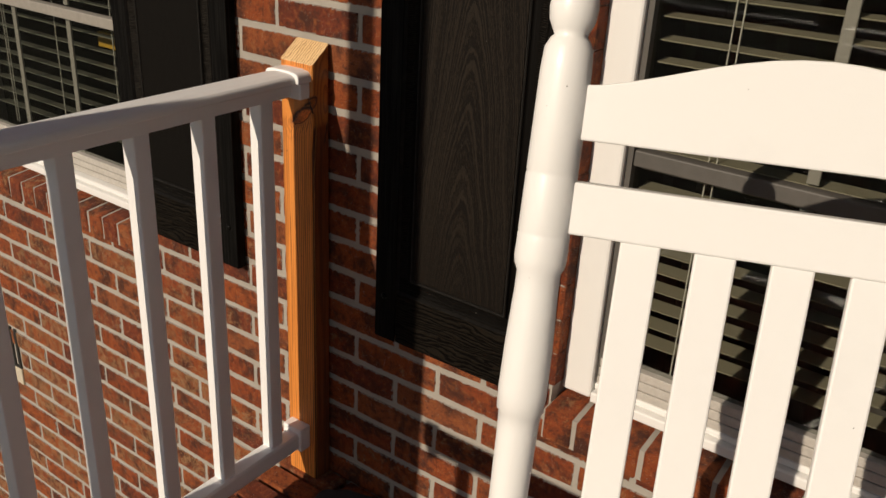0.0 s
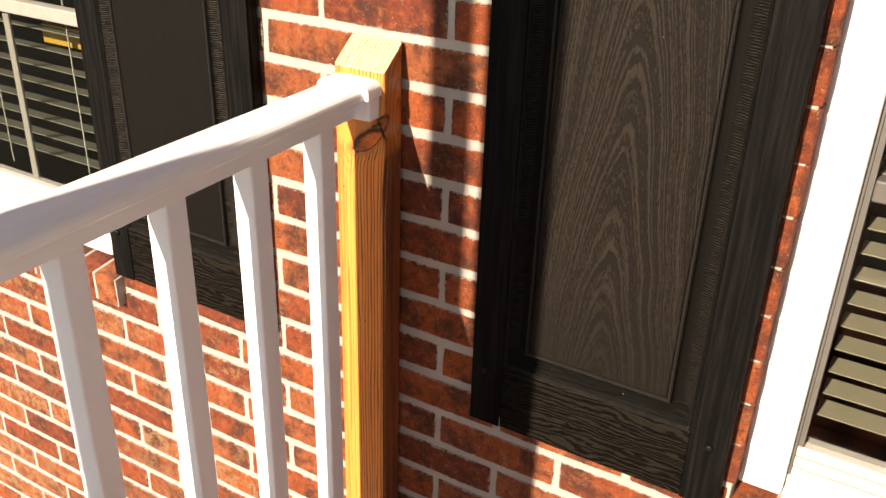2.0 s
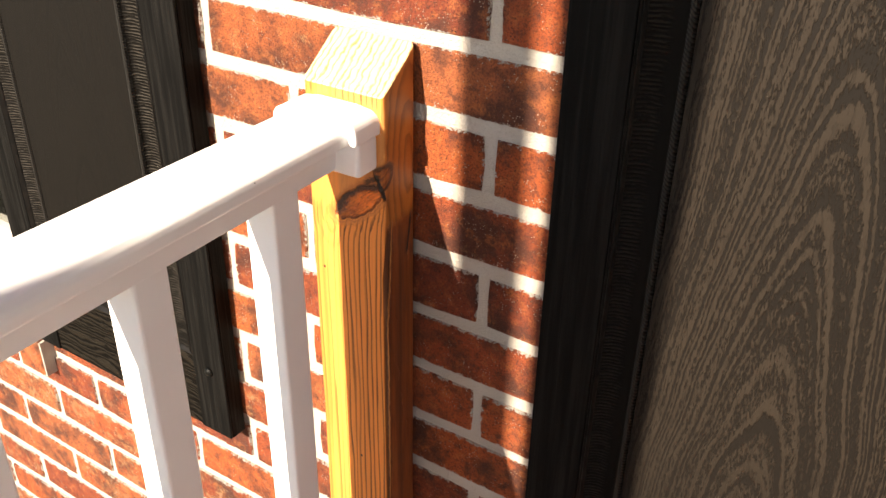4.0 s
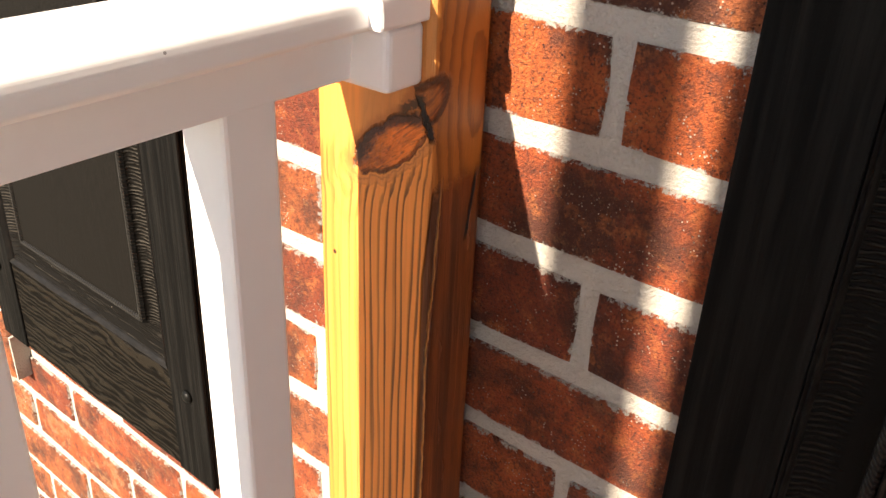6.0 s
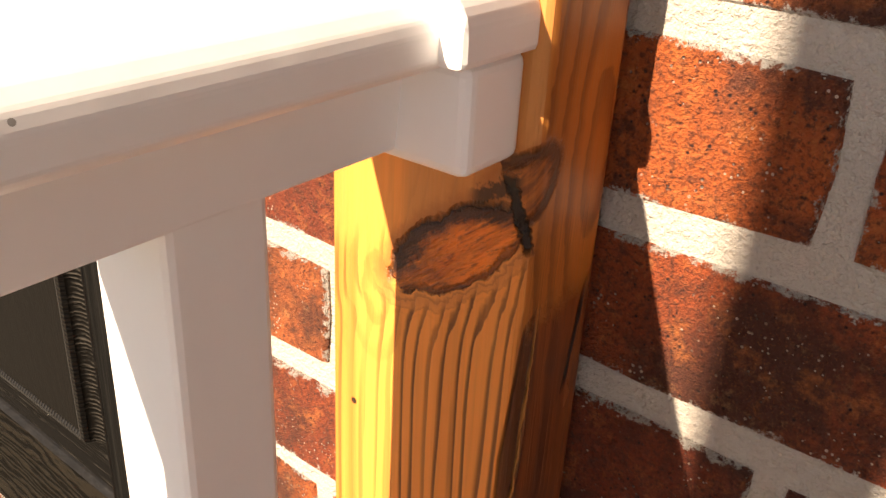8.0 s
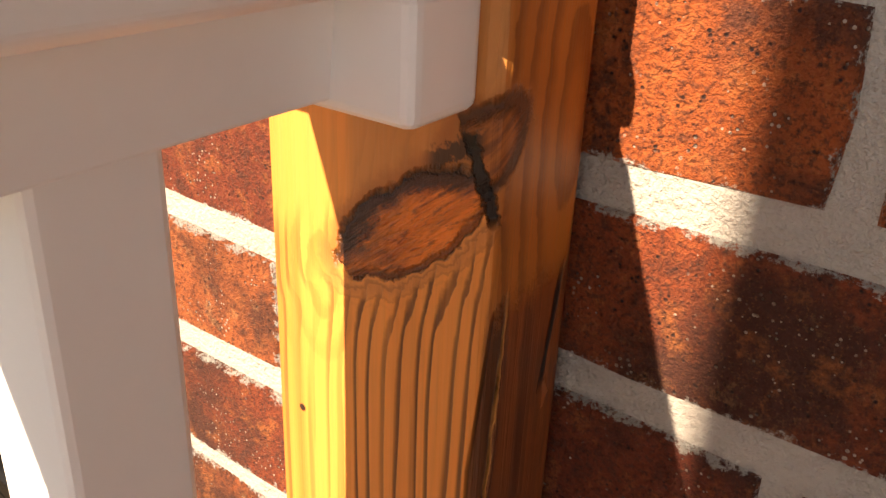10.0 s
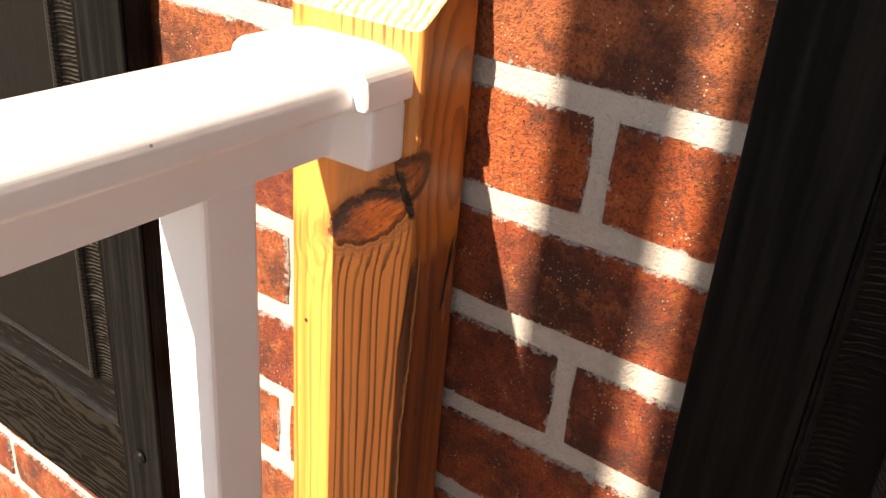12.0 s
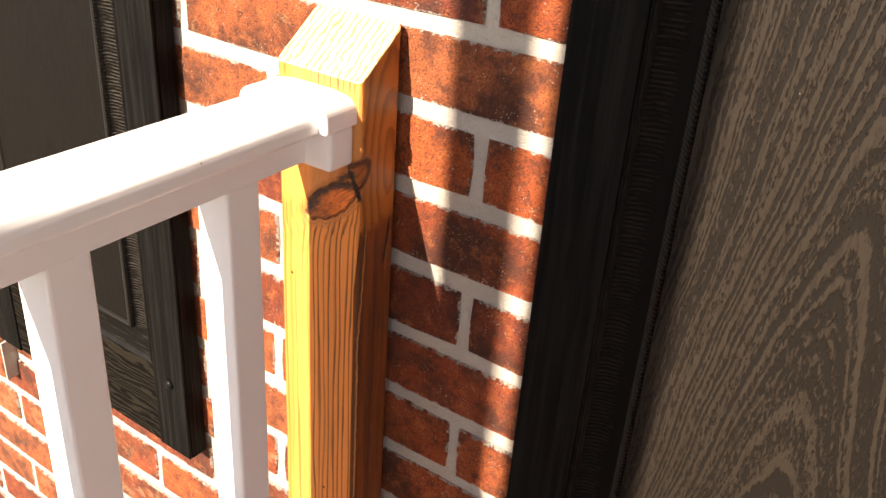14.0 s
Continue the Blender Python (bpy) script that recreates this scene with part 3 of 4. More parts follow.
def rowlock_sill(name, opening):
    """Bricks on edge under a window, sloping out, with mortar between."""
    x0, x1, z0, _ = opening
    rnd = random.Random(hash(round(x0 * 10)) % 97)
    sill = thing(name, "sloping rowlock sill of red bricks on edge under a window", "window sill", at=(0, 0, z0))
    bed = box(x0 - 0.002, x1 + 0.002, -0.0215, 0.12, -0.0975, -0.0065)
    for p in bed.verts:
        p.co.z -= (0.12 - p.co.y) * 0.14 if p.co.z > -0.05 else 0.0
    part("mortar_bed", bed, MORTAR, sill)
    w, n = 0.0655, 15
    gap = (x1 - x0 + 0.006) / n
    start = (x0 + x1) / 2 - n * gap / 2 + gap / 2
    for k in range(n):
        xc = start + gap * k
        bm = box(-w / 2, w / 2, -0.026, 0.12, -0.098, -0.003, 0.004, 1)
        for p in bm.verts:
            p.co.z -= max(0.0, 0.12 - p.co.y) * 0.14 if p.co.z > -0.05 else 0.0
            p.co += Vector((rnd.uniform(-0.001, 0.001), rnd.uniform(-0.002, 0.002), rnd.uniform(-0.001, 0.001)))
        layer = bm.loops.layers.uv.new("UVMap")
        for face in bm.faces:
            for lp in face.loops:
                lp[layer].uv = (0.0, 0.0)
        ob = part("brick", bm, BRICK, sill)
        ob.location.x = xc


# ---------------------------------------------------------------- windows
def blind_slats(window, x0, x1, z0, z1, y, rnd, slat, pitch, turn):
    z = z0
    mesh = None
    tilt = Matrix.Rotation(radians(turn), 4, "X")
    while z < z1:
        if mesh is None:
            ob = part("blind_slat", moved(box(x0, x1, -0.022, 0.022, -0.0012, 0.0012), tilt), slat, window)
            mesh = ob.data
        else:
            ob = new("blind_slat", mesh)
            ob.parent = window
        ob.location = (0, y, z + rnd.uniform(-0.001, 0.001))
        z += pitch
    for cx in (x0 + 0.13, x0 + 0.145, (x0 + x1) / 2, x1 - 0.14):
        part("blind_cord", box(cx - 0.0012, cx + 0.0012, y - 0.028, y - 0.0255, z0 - 0.05, z1), CORD, window)


def sash_window(name, opening, grille, cw=0.064, track=0.023, slat=None, pitch=0.047, shallow=False):
    x0, x1, z0, z1 = opening
    y = WIN_Y
    rnd = random.Random(3)
    win = thing(name, "white framed sash window with closed-in horizontal blinds behind glass", "window", kind="structure", at=(0, 0, z0))
    h = z1 - z0
    part("casing", box(x0 + 0.002, x0 + cw, y, y + 0.05, 0.0, h, 0.006), CASING, win)
    part("casing", box(x1 - cw, x1 - 0.002, y, y + 0.05, 0.0, h, 0.006), CASING, win)
    part("casing", box(x0 + cw + 0.002, x1 - cw - 0.002, y, y + 0.05, h - cw, h, 0.006), CASING, win)
    # sill nose in two steps
    nose = box(x0 + cw + 0.002, x1 - cw - 0.002, y - 0.006, y + 0.07, -0.004, 0.020, 0.004)
    box(x0 + cw + 0.002, x1 - cw - 0.002, y + 0.010, y + 0.07, 0.0205, 0.036, 0.004, bm=nose)
    part("window_sill", nose, CASING, win)
    # a shallow sash sits close behind the casing with no liner between
    liner = 0.0 if shallow else 0.012
    y -= 0.024 if shallow else 0.0
    if liner:
        for a, b in ((x0 + cw + 0.003, x0 + cw + liner), (x1 - cw - liner, x1 - cw - 0.003)):
            part("jamb_liner", box(a, b, y + 0.016, y + 0.07, 0.037, h - cw, 0.002), SASH, win)
    for a, b in ((x0 + cw + liner + 0.001, x0 + cw + liner + 0.001 + track), (x1 - cw - liner - 0.001 - track, x1 - cw - liner - 0.001)):
        part("track", box(a, b, y + 0.04, y + 0.075, 0.037, h - cw), TRACK, win)
    gx0, gx1 = x0 + cw + track + liner + 0.002, x1 - cw - track - liner - 0.002
    rail = bmesh.new()
    for n, (a, b) in enumerate(((0.0375, 0.0560), (0.0575, 0.0770), (0.0785, 0.0980))):
        box(gx0, gx1, y + 0.034 + 0.0015 * n, y + 0.072, a, b, 0.0015, 1, bm=rail)
    part("bottom_rail", rail, SASH_RAIL, win, "weathered off-white sash rail with fine grooves")
    part("stile", box(gx0, gx0 + 0.008, y + 0.036, y + 0.07, 0.099, h - cw), TRACK if shallow else CASING, win)
    part("stile", box(gx1 - 0.008, gx1, y + 0.036, y + 0.07, 0.099, h - cw), TRACK if shallow else CASING, win)
    zm = grille[0]
    part("meeting_rail", box(gx0 + 0.009, gx1 - 0.009, y + 0.038, y + 0.07, zm - 0.016, zm + 0.016, 0.003), TRACK if shallow else SASH, win)
    for f in grille[1]:
        cx = gx0 + (gx1 - gx0) * f
        part("muntin", box(cx - 0.011, cx + 0.011, y + 0.0605, y + 0.068, 0.099, zm - 0.021, 0.002), SASH, win)
        part("muntin", box(cx - 0.011, cx + 0.011, y + 0.0605, y + 0.068, zm + 0.021, h - cw, 0.002), SASH, win)
    for a, b in ((0.0985, zm - 0.0205), (zm + 0.0205, h - cw)):
        pane = part("pane", box(gx0 + 0.0085, gx1 - 0.0085, y + 0.054, y + 0.058, a, b), GLASS, win)
        pane.visible_shadow = False
    blind_slats(win, gx0 + 0.012, gx1 - 0.012, 0.145, h - cw, y + (0.095 if shallow else 0.135), rnd, slat or BLIND, pitch, 3 if shallow else -8)
    # plain backing box; the room's dimness is put into its dark colour
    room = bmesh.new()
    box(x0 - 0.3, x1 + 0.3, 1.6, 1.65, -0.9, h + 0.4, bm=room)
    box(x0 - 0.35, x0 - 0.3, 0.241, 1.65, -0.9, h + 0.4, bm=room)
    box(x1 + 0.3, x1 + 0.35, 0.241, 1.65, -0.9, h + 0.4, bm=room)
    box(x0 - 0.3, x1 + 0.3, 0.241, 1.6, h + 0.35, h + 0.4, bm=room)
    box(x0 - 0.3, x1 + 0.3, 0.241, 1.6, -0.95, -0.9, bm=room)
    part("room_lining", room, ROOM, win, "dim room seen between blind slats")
    return win


# ---------------------------------------------------------------- shutters
def panel_ring(bm, w, h, steps):
    """Mitred rings (inset, y) round a w by h opening, with corner at the origin."""
    rings = [[bm.verts.new(c) for c in ((d, y, d), (w - d, y, d), (w - d, y, h - d), (d, y, h - d))] for d, y in steps]
    for a, b in zip(rings, rings[1:]):
        for k in range(4):
            bm.faces.new((a[k], a[(k + 1) % 4], b[(k + 1) % 4], b[k]))
    return rings


def shutter(label, x0, z0, width, height, face=SH_PANEL, moulding=SH_COVE):
    sh = thing("window_shutter", label, "shutter", "raised panel shutters", at=(x0, 0, z0))
    front, st = -0.032, 0.060
    rail = 0.130
    part("side_edge", box(0.0, 0.003, front + 0.0045, -0.003, 0.0, height, 0.001), SH_STILE, sh)
    part("side_edge", box(width - 0.003, width, front + 0.0045, -0.003, 0.0, height, 0.001), SH_STILE, sh)
    part("stile", box(0.0, st, front, front + 0.004, 0.0, height, 0.0016), SH_STILE, sh)
    part("stile", box(width - st, width, front, front + 0.004, 0.0, height, 0.0016), SH_STILE, sh)
    part("bottom_rail", box(st + 0.0008, width - st - 0.0008, front + 0.002, front + 0.006, 0.001, rail, 0.0012), SH_RAIL, sh, "grained black lower rail")
    part("top_rail", box(st + 0.0008, width - st - 0.0008, front + 0.002, front + 0.006, height - rail, height - 0.001, 0.0012), SH_RAIL, sh)
    w, h = width - 2 * st, height - 2 * rail
    lip = bmesh.new()
    panel_ring(lip, w, h, [(0.0, front + 0.003), (0.0012, front + 0.0002), (0.0026, front + 0.0030), (0.0040, front + 0.0008), (0.0056, front + 0.0040), (0.0062, front + 0.0060)])
    ob = part("lip", lip, SH_LIP, sh, "double moulded lip")
    ob.location = (st, 0, rail)
    cove = bmesh.new()
    panel_ring(cove, w, h, [(0.0062, front + 0.0060), (0.011, front + 0.0100), (0.018, front + 0.0125), (0.026, front + 0.0135), (0.034, front + 0.0125), (0.0385, front + 0.0100), (0.0395, front + 0.0060)])
    for f in cove.faces:
        f.smooth = True
    ob = part("cove", cove, moulding, sh, "ribbed dark hollow moulding")
    ob.location = (st, 0, rail)
    bead = bmesh.new()
    panel_ring(bead, w, h, [(0.0395, front + 0.0060), (0.0405, front + 0.0022), (0.0425, front + 0.0008), (0.0447, front + 0.0012), (0.0462, front + 0.0035), (0.0470, front + 0.0062)])
    ob = part("bead", bead, SH_BEAD, sh, "roped bead round the panel")
    ob.location = (st, 0, rail)
    field = bmesh.new()
    rings = panel_ring(field, w, h, [(0.0470, front + 0.0062), (0.0480, front + 0.0034), (0.0500, front + 0.0028)])
    field.faces.new(rings[-1])
    ob = part("panel", field, face, sh, "raised panel with embossed wood grain")
    ob.location = (st, 0, rail)
    back = box(0.003, width - 0.003, -0.008, -0.003, 0.003, height - 0.003)
    part("backing", back, SH_STILE, sh)
    for bx in (0.027, width - 0.028):
        for bz in (0.114, height - 0.114):
            bolt = lathe([(0.0, 0.0075), (0.002, 0.0072), (0.004, 0.0055), (0.0052, 0.002)], 14)
            moved(bolt, Matrix.Translation((bx, front, bz)) @ Matrix.Rotation(math.pi / 2, 4, "X"))
            part("bolt_head", bolt, SH_BOLT, sh)
    return sh


# ---------------------------------------------------------------- railing
RAIL_X, RAIL_Z = -0.0125, 1.0563  # middle and underside of the top rail
RAIL_BODY, RAIL_CAP, RAIL_TURN = 0.0175, 0.0415, 1.5
BALUSTER, STEP = 0.0365, 0.1633


def rail_section(x, z):
    b, c = RAIL_BODY, RAIL_CAP
    right = [(b, 0.0), (b + 0.003, 0.031), (c - 0.003, 0.0325), (c, 0.0355), (c, 0.044), (c - 0.002, 0.0485), (c - 0.007, 0.0525), (c * 0.45, 0.0555)]
    return [(x + u, z + w) for u, w in right] + [(x - u, z + w) for u, w in right[::-1]]


def railing(name, label, length, first):
    """A railing along -y from the origin; its bracket end is at the origin."""
    r = thing(name, label, "railing", "porch railings")
    part("top_rail", prism(rail_section(0, RAIL_Z), -length, -0.012, 0.0012), VINYL, r)
    part("bottom_rail", prism([(-0.024, 0.108), (0.024, 0.108), (0.024, 0.146), (0.02, 0.152), (-0.02, 0.152), (-0.024, 0.146)], -length, -0.012, 0.001), VINYL, r)
    # moulded brackets at the wall end: a sleeve under the rail and a cap that laps over it
    sleeve = box(-0.0385, 0.0462, -0.032, 0.0, RAIL_Z - 0.0035, RAIL_Z + 0.0335, 0.004, 3)
    part("bracket", sleeve, VINYL, r, "moulded white rail bracket")
    c, cz = RAIL_CAP + 0.0085, RAIL_Z + 0.0338
    half_cap = [(c, 0.0), (c, 0.013), (c - 0.002, 0.0185), (c - 0.008, 0.0235), (c * 0.45, 0.0265)]
    cap = prism([(u, cz + w) for u, w in half_cap] + [(-u, cz + w) for u, w in half_cap[::-1]], -0.042, 0.001, 0.0026)
    part("bracket_cap", cap, VINYL, r, "rounded white bracket cap")
    low = box(-0.032, 0.032, -0.036, 0.0, 0.098, 0.168, 0.003)
    part("bracket", low, VINYL, r)
    mesh = None
    y = first
    while y < length - 0.05:
        if mesh is None:
            ob = part("baluster", box(-BALUSTER / 2, BALUSTER / 2, -BALUSTER / 2, BALUSTER / 2, 0.13, RAIL_Z + 0.01, 0.0028), VINYL, r)
            mesh = ob.data
        else:
            ob = new("baluster", mesh)
            ob.parent = r
        ob.location = (-0.0045, -y, 0)
        y += STEP
    return r


# ---------------------------------------------------------------- chair
def rocking_chair(at, yaw=0.0):
    """A porch rocker with turned posts; built facing -y, its back raked."""
    c = thing("rocking_chair", "white painted wooden rocking chair with turned posts and slatted back", "rocking chair")
    flat = Matrix.Translation(at) @ Matrix.Rotation(radians(yaw), 4, "Z") @ Matrix.Scale(CHAIR_SIZE, 4)
    rake = flat @ Matrix.Rotation(radians(-CHAIR_RAKE), 4, "X")
    half = 0.291
    prof = [(-0.455, 0.021), (-0.3, 0.021), (-0.05, 0.0225), (0.25, 0.024), (0.445, 0.0265), (0.468, 0.0275), (0.471, 0.0305), (0.5, 0.0315), (0.56, 0.0305), (0.63, 0.0275), (0.653, 0.0275), (0.662, 0.0315), (0.672, 0.033), (0.69, 0.0325), (0.700, 0.0325), (0.7025, 0.0318), (0.705, 0.0325),
            (0.775, 0.0318), (0.7775, 0.031), (0.78, 0.0318), (0.90, 0.0308), (0.925, 0.029), (0.936, 0.0235), (0.940, 0.0195), (0.946, 0.0225), (0.957, 0.0275), (0.972, 0.029), (0.987, 0.0275), (1.0, 0.021), (1.008, 0.01)]
    for side in (-half, half):
        part("back_post", moved(lathe(prof), rake @ Matrix.Translation((side, 0, 0))), CHAIR, c, "turned white post with a ball finial")
    n = 18
    crest = []
    for k in range(n + 1):
        f = -1 + 2 * k / n
        rise = 0.056 * (0.5 + 0.5 * math.cos(math.pi * f)) ** 0.8
        crest.append((f * (half - 0.012), 0.884 + rise))
    sec = [(-half + 0.012, 0.821), (half - 0.012, 0.821)] + crest[::-1]
    part("crest_rail", moved(prism(sec, -0.011, 0.011, 0.0025), rake), CHAIR, c, "arched white crest rail")
    part("back_rail", moved(box(-half + 0.012, half - 0.012, -0.011, 0.011, 0.7066, 0.771, 0.003), rake), CHAIR, c)
    part("back_rail", moved(box(-half + 0.012, half - 0.012, -0.011, 0.011, 0.10, 0.165, 0.003), rake), CHAIR, c)
    for k in range(5):
        xc = -half + 0.1173 + k * 0.0869
        part("back_slat", moved(box(xc - 0.024, xc + 0.024, -0.007, 0.007, 0.155, 0.712, 0.003), rake), CHAIR, c)
    # seat, arms, front legs and rockers, level
    for k in range(7):
        y1 = -0.02 - 0.07 * k
        part("seat_slat", moved(box(-half - 0.01, half + 0.01, y1 - 0.06, y1, 0.035 + 0.006 * k, 0.053 + 0.006 * k, 0.004), flat), CHAIR, c)
    for side in (-half, half):
        leg = lathe([(-0.445, 0.018), (-0.2, 0.022), (0.0, 0.024), (0.1, 0.02), (0.22, 0.019), (0.25, 0.012)], 16)
        part("front_leg", moved(leg, flat @ Matrix.Translation((side, -0.46, 0))), CHAIR, c)
        part("arm", moved(box(side - 0.045, side + 0.045, -0.54, 0.045, 0.245, 0.267, 0.008), flat), CHAIR, c)
        rocker = []
        for k in range(15):
            yy = -0.72 + k * 1.08 / 14
            rocker.append((yy, -0.484 + 0.22 * (yy + 0.2) ** 2))
        sec = rocker + [(yy, zz + 0.045) for yy, zz in rocker[::-1]]
        bm = prism([(p, q) for p, q in sec], -0.014, 0.014, 0.003)
        moved(bm, flat @ Matrix.Translation((side, 0, 0)) @ Matrix.Rotation(math.pi / 2, 4, "Z"))
        part("rocker", bm, CHAIR, c)
    return c


# ---------------------------------------------------------------- the place
VENT = (-1.76, -1.59, -0.345, -0.17)
CHAIR_RAKE, CHAIR_YAW, CHAIR_SIZE = 12.66, 20.23, 0.9844
CHAIR_AT = (1.2518, -0.6221, 0.4789)


def ground_and_porch():
    g = link("ground", box(-70, 70, -90, 0.005, GROUND_Z - 0.3, GROUND_Z), SOIL)
    tagged(g, "dull dry ground below the house wall", "ground", kind="structure")
    slab = link("floor", box(-0.075, 4.0, -1.78, -0.002, GROUND_Z + 0.001, -0.062), MORTAR)
    tagged(slab, "brick paved porch floor on a solid base", "floor", kind="structure")
    rnd = random.Random(11)
    w = 0.0675
    for n in range(22):
        # edge course of bricks on edge along the open side
        bm = box(-0.09, 0.105, -w / 2, w / 2, -0.06, 0.0, 0.004, 1)
        for p in bm.verts:
            p.co += Vector((rnd.uniform(-0.002, 0.002), rnd.uniform(-0.001, 0.001), rnd.uniform(-0.0015, 0.0015)))
        bm.loops.layers.uv.new("UVMap")
        ob = part("brick", bm, BRICK, slab)
        ob.location = (0, -0.04 - n * 0.078, 0)
    pav = None
    for i in range(19):
        for j in range(17):
            if pav is None:
                bm = box(-0.0965, 0.0965, -0.0455, 0.0455, -0.06, -0.002, 0.004, 1)
                bm.loops.layers.uv.new("UVMap")
                ob = part("brick", bm, BRICK, slab)
                pav = ob.data
            else:
                ob = new("brick", pav)
                ob.parent = slab
            ob.location = (0.213 + 0.203 * i + (0.1 if j % 2 else 0.0), -0.05 - 0.101 * j, rnd.uniform(-0.001, 0.001))
    # ceiling out of view, added over the porch; it blocks light from the sky
    unseen_roof = link("ceiling", box(-0.25, 4.0, -1.85, -0.002, 2.55, 2.68), SOFFIT)
    tagged(unseen_roof, "unseen painted ceiling added over the porch", "ceiling", kind="structure")


def pine_post():
    """A short timber fixed against the bricks, its head cut on the slope."""
    p = thing("railing_post", "yellow pine post with a dark knot, fixed against the wall", "post")
    bm = bmesh.new()
    x0, x1, y0, y1 = POST
    lo = [bm.verts.new(c) for c in ((x0, y0, 0.0), (x1, y0, 0.0), (x1, y1, 0.0), (x0, y1, 0.0))]
    hi = [bm.verts.new(c) for c in ((x0, y0, POST_Z[0]), (x1, y0, POST_Z[0]), (x1, y1, POST_Z[1]), (x0, y1, POST_Z[1]))]
    for k in range(4):
        bm.faces.new((lo[k], lo[(k + 1) % 4], hi[(k + 1) % 4], hi[k]))
    bm.faces.new(lo[::-1])
    bm.faces.new(hi)
    bmesh.ops.bevel(bm, geom=[e for e in bm.edges if abs(e.verts[0].co.z - e.verts[1].co.z) > 0.5], offset=0.0055, segments=3, profile=0.5, affect="EDGES")
    bmesh.ops.bevel(bm, geom=[e for e in bm.edges if min(v.co.z for v in e.verts) > 1.0], offset=0.001, segments=1, affect="EDGES")
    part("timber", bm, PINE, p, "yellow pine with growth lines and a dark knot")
    # long torn lip beside the bark seam on the right face
    lip, prev = bmesh.new(), None
    for n in range(25):
        z = 0.62 + n * 0.0152
        yc = y0 + 0.0022 + max(0.0, (z - 0.865) * 0.078) + 0.0010 * noise.noise((z * 60, 0.4, 0.0))
        rise = 0.0020 * min(1.0, n / 4, (24 - n) / 3) + 0.0005 * noise.noise((z * 90, 3.1, 0.0))
        row = [lip.verts.new(c) for c in ((x1 - 0.002, yc - 0.0007, z), (x1 + rise, yc, z), (x1 + rise * 0.5, yc + 0.0035, z), (x1 - 0.002, yc + 0.006, z))]
        if prev:
            for q in range(3):
                lip.faces.new((prev[q], prev[q + 1], row[q + 1], row[q]))
        prev = row
    part("torn_lip", lip, PINE, p, "torn raised lip of red wood")
    # torn splinters along the edge that shows a bark seam
    rnd = random.Random(8)
    for n in range(5):
        z = 0.955 - n * 0.06 - rnd.random() * 0.03
        y = (y0 + y1) / 2 + rnd.uniform(-0.012, 0.016)
        ln = 0.02 + rnd.random() * 0.03
        sp = bmesh.new()
        v = [sp.verts.new(c) for c in ((x1 - 0.001, y - 0.002, z), (x1 - 0.001, y + 0.0015, z), (x1 + 0.0018, y, z - ln * 0.4), (x1 - 0.001, y - 0.0005, z - ln))]
        for f in ((0, 1, 2), (1, 3, 2), (3, 0, 2), (0, 3, 1)):
            sp.faces.new([v[i] for i in f])
        bmesh.ops.recalc_face_normals(sp, faces=sp.faces)
        part("splinter", sp, PINE, p)


POST = (-0.0580, 0.0415, -0.060, -0.005)
POST_Z = (1.128, 1.1695)

ground_and_porch()
pine_post()

r = railing("porch_railing", "white vinyl porch railing with square balusters, fixed to a pine post", 1.46, 0.102)
r.matrix_basis = Matrix.Translation((RAIL_X, POST[2], 0)) @ Matrix.Rotation(radians(RAIL_TURN), 4, "Z")
# second railing is out of view, added to block low sun at the front
front = railing("porch_railing", "unseen white vinyl railing added along the open front for its shade", 3.4, 0.114)
front.matrix_basis = Matrix.Translation((0.11, -1.575, 0)) @ Matrix.Rotation(math.pi / 2, 4, "Z")
# column out of view, added so that its shade falls on the shutter's stile
col = thing("shade_column", "unseen square white column added from floor to ceiling to shade the shutter", "column", at=(0.0155, -1.585, 0))
part("shaft", box(-0.0665, 0.0665, -0.06, 0.06, 0.0, 2.55, 0.004), VINYL, col)
part("base", box(-0.079, 0.079, -0.073, 0.073, 0.001, 0.09, 0.006), VINYL, col)
# unseen upright, added only to cast the soft dark strip on the wall
shade_pole = thing("downpipe", "unseen slim pale upright added outside the porch corner to shade the wall", "downpipe", at=(-0.1685, -1.9, GROUND_Z))
part("shade_pole", lathe([(0.0, 0.041), (0.3, 0.0385), (4.6, 0.0385)], 20), SOFFIT, shade_pole)
part("pole_foot", lathe([(0.001, 0.050), (0.05, 0.050), (0.06, 0.043)], 20), SOFFIT, shade_pole)

shutter("black-brown raised panel shutter with embossed wood grain, beside a window", 0.2115, 0.505, 0.455, 1.56)
shutter("black-brown raised panel shutter with embossed wood grain, beside a window", -0.722, 0.523, 0.455, 1.56, SH_PANEL_LEFT, SH_COVE_SUNLIT)
shutter("black-brown raised panel shutter with embossed wood grain, beside a window", -2.4, 0.523, 0.455, 1.56)
sash_window("window_1", WIN_L, (0.545, (1 / 3, 2 / 3)))
part("yellow_strip", box(-1.25, -0.83, 0.262, 0.29, 0.405, 0.455, 0.002), YELLOW, bpy.data.objects["window_1"], "yellow plastic strip behind the blinds")
sash_window("window_2", WIN_R, (0.54, (1 / 3, 2 / 3)), 0.072, 0.004, BLIND_PALE, 0.041, True)
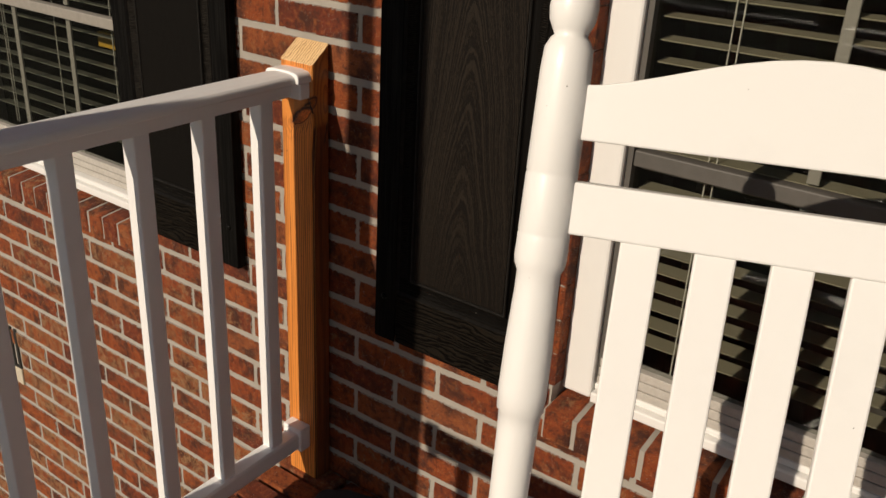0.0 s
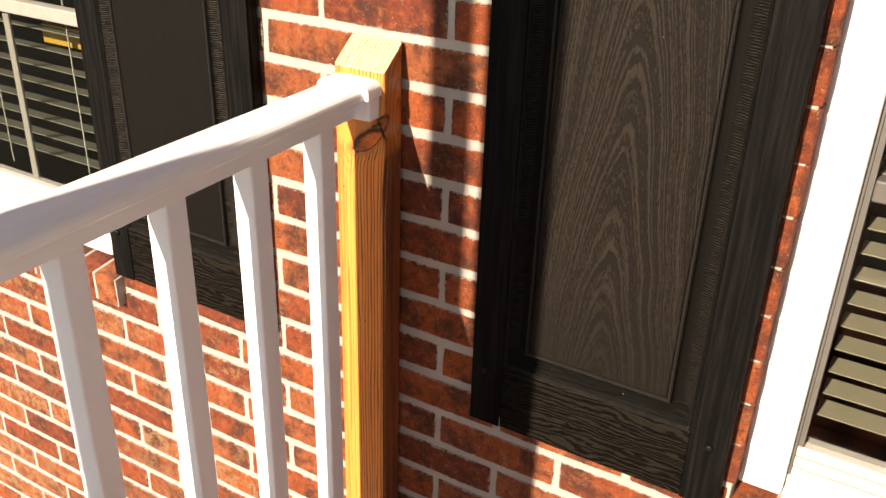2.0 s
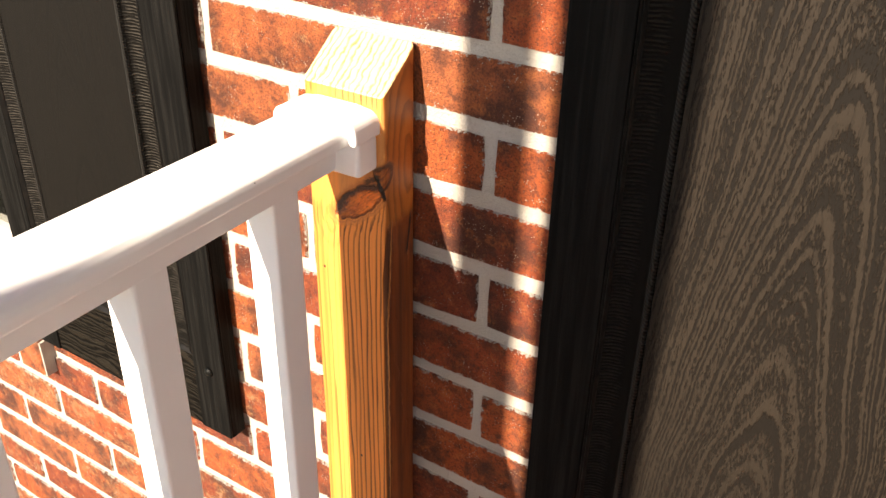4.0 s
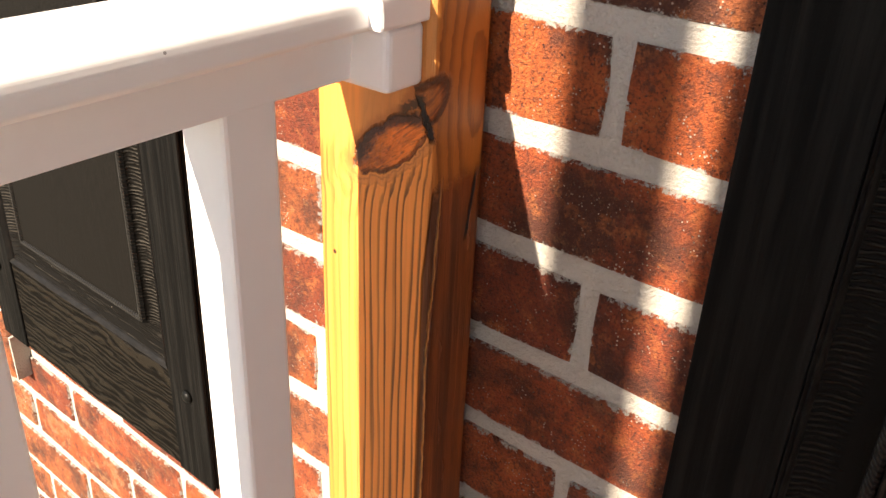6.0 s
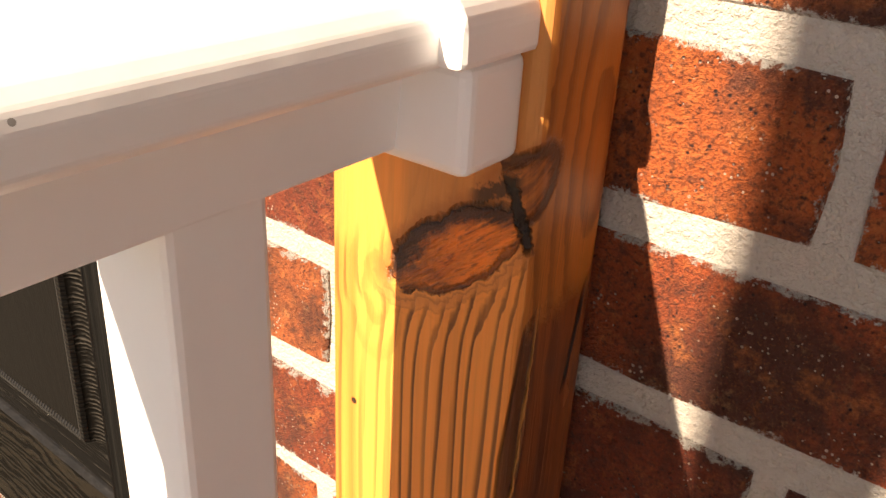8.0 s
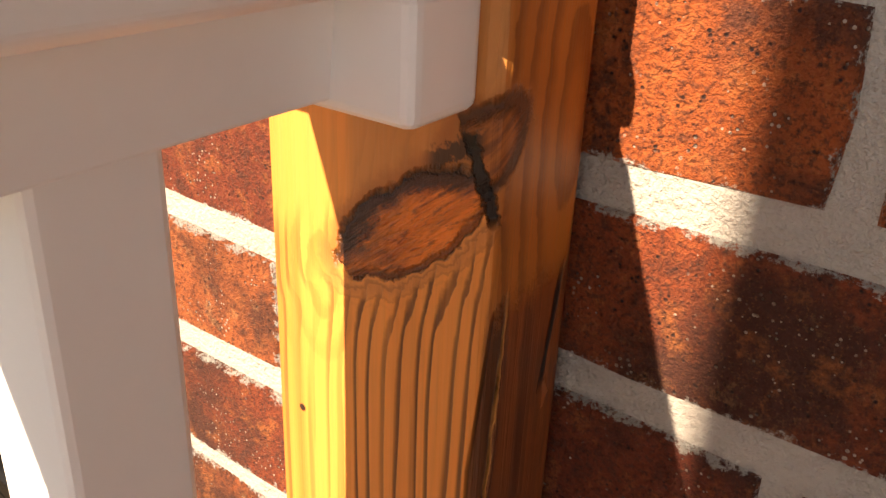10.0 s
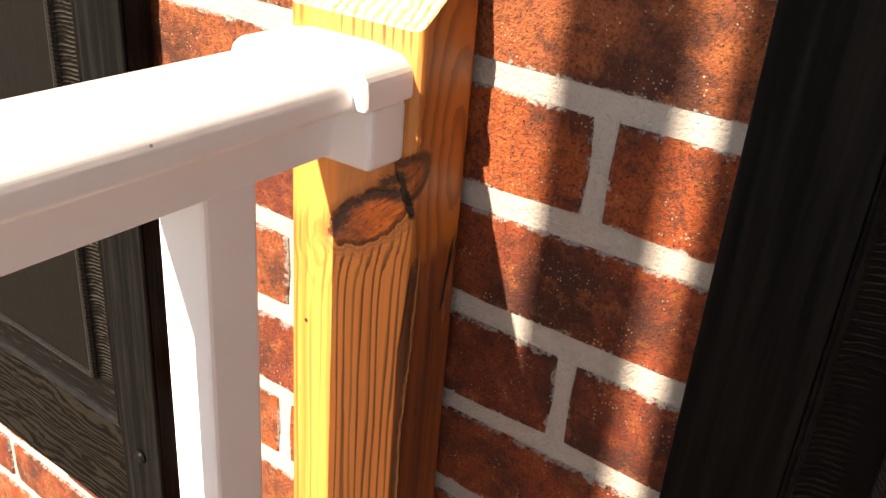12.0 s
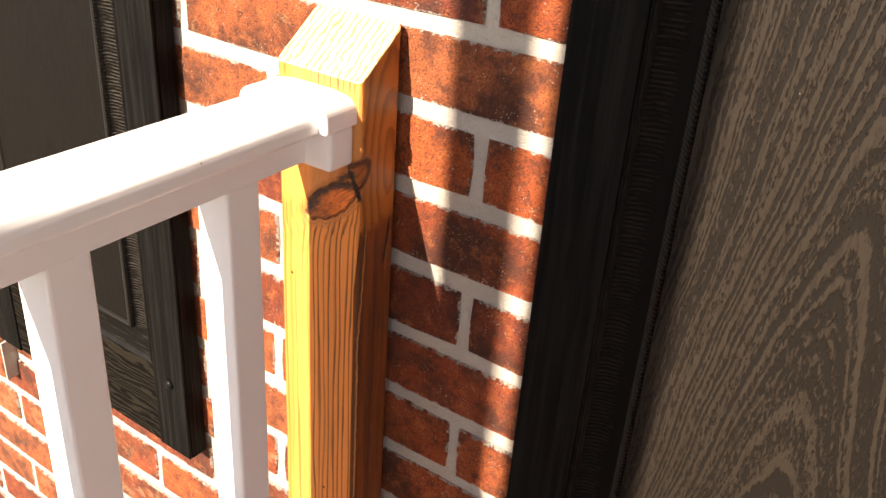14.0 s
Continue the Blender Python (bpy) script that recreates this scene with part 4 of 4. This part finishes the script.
rowlock_sill("window_sill", WIN_L)
rowlock_sill("window_sill", WIN_R)
rocking_chair(CHAIR_AT, CHAIR_YAW)


def vent():
    x0, x1, z0, z1 = VENT
    v = thing("foundation_vent", "small black slotted vent set in a brick wall", "vent", at=((x0 + x1) / 2, 0, z0))
    w, h = x1 - x0, z1 - z0
    part("box", box(-w / 2, w / 2, 0.012, 0.05, 0.0, h), IRON, v)
    for k in range(5):
        xc = -w / 2 + 0.012 + k * (w - 0.024) / 4
        part("bar", box(xc - 0.009, xc + 0.009, -0.003, 0.02, 0.004, h - 0.004, 0.002), IRON, v)
    part("frame", box(-w / 2, w / 2, -0.004, 0.012, -0.003, 0.006, 0.001), IRON, v)
    part("ledge", box(-w / 2, w / 2, -0.006, 0.03, -0.075, -0.004, 0.004), CEMENT, v, "pale cement patch")


vent()

mat_bm = bmesh.new()
rnd = random.Random(4)
ring = []
for k in range(40):
    a = 2 * math.pi * k / 40
    rr = 1 + 0.12 * noise.noise((math.cos(a) * 2, math.sin(a) * 2, 0.3)) + rnd.uniform(-0.03, 0.03)
    ring.append((0.17 * rr * math.cos(a), 0.085 * rr * math.sin(a)))
lo = [mat_bm.verts.new((u, v, 0.0)) for u, v in ring]
hi = [mat_bm.verts.new((u * 0.93, v * 0.93, 0.018)) for u, v in ring]
for k in range(40):
    mat_bm.faces.new((lo[k], lo[(k + 1) % 40], hi[(k + 1) % 40], hi[k]))
mat_bm.faces.new(hi)
mat_bm.faces.new(lo[::-1])
rug = link("rubber_mat", mat_bm, MAT)
rug.location = (0.26, -0.11, 0.0)
tagged(rug, "ragged dark grey rubber mat on the porch floor by the wall", "mat")

wall = thing("wall_north", "red brick house wall in running bond with pale mortar", "wall", kind="structure")
wall_core(wall)
rnd = random.Random(21)
for opening in (WIN_L, WIN_R):
    reveal_bricks(wall, opening[0], 1, opening[2], min(opening[3], 1.6), rnd)
    reveal_bricks(wall, opening[1], -1, opening[2], min(opening[3], 1.6), rnd)
brick_wall(wall)
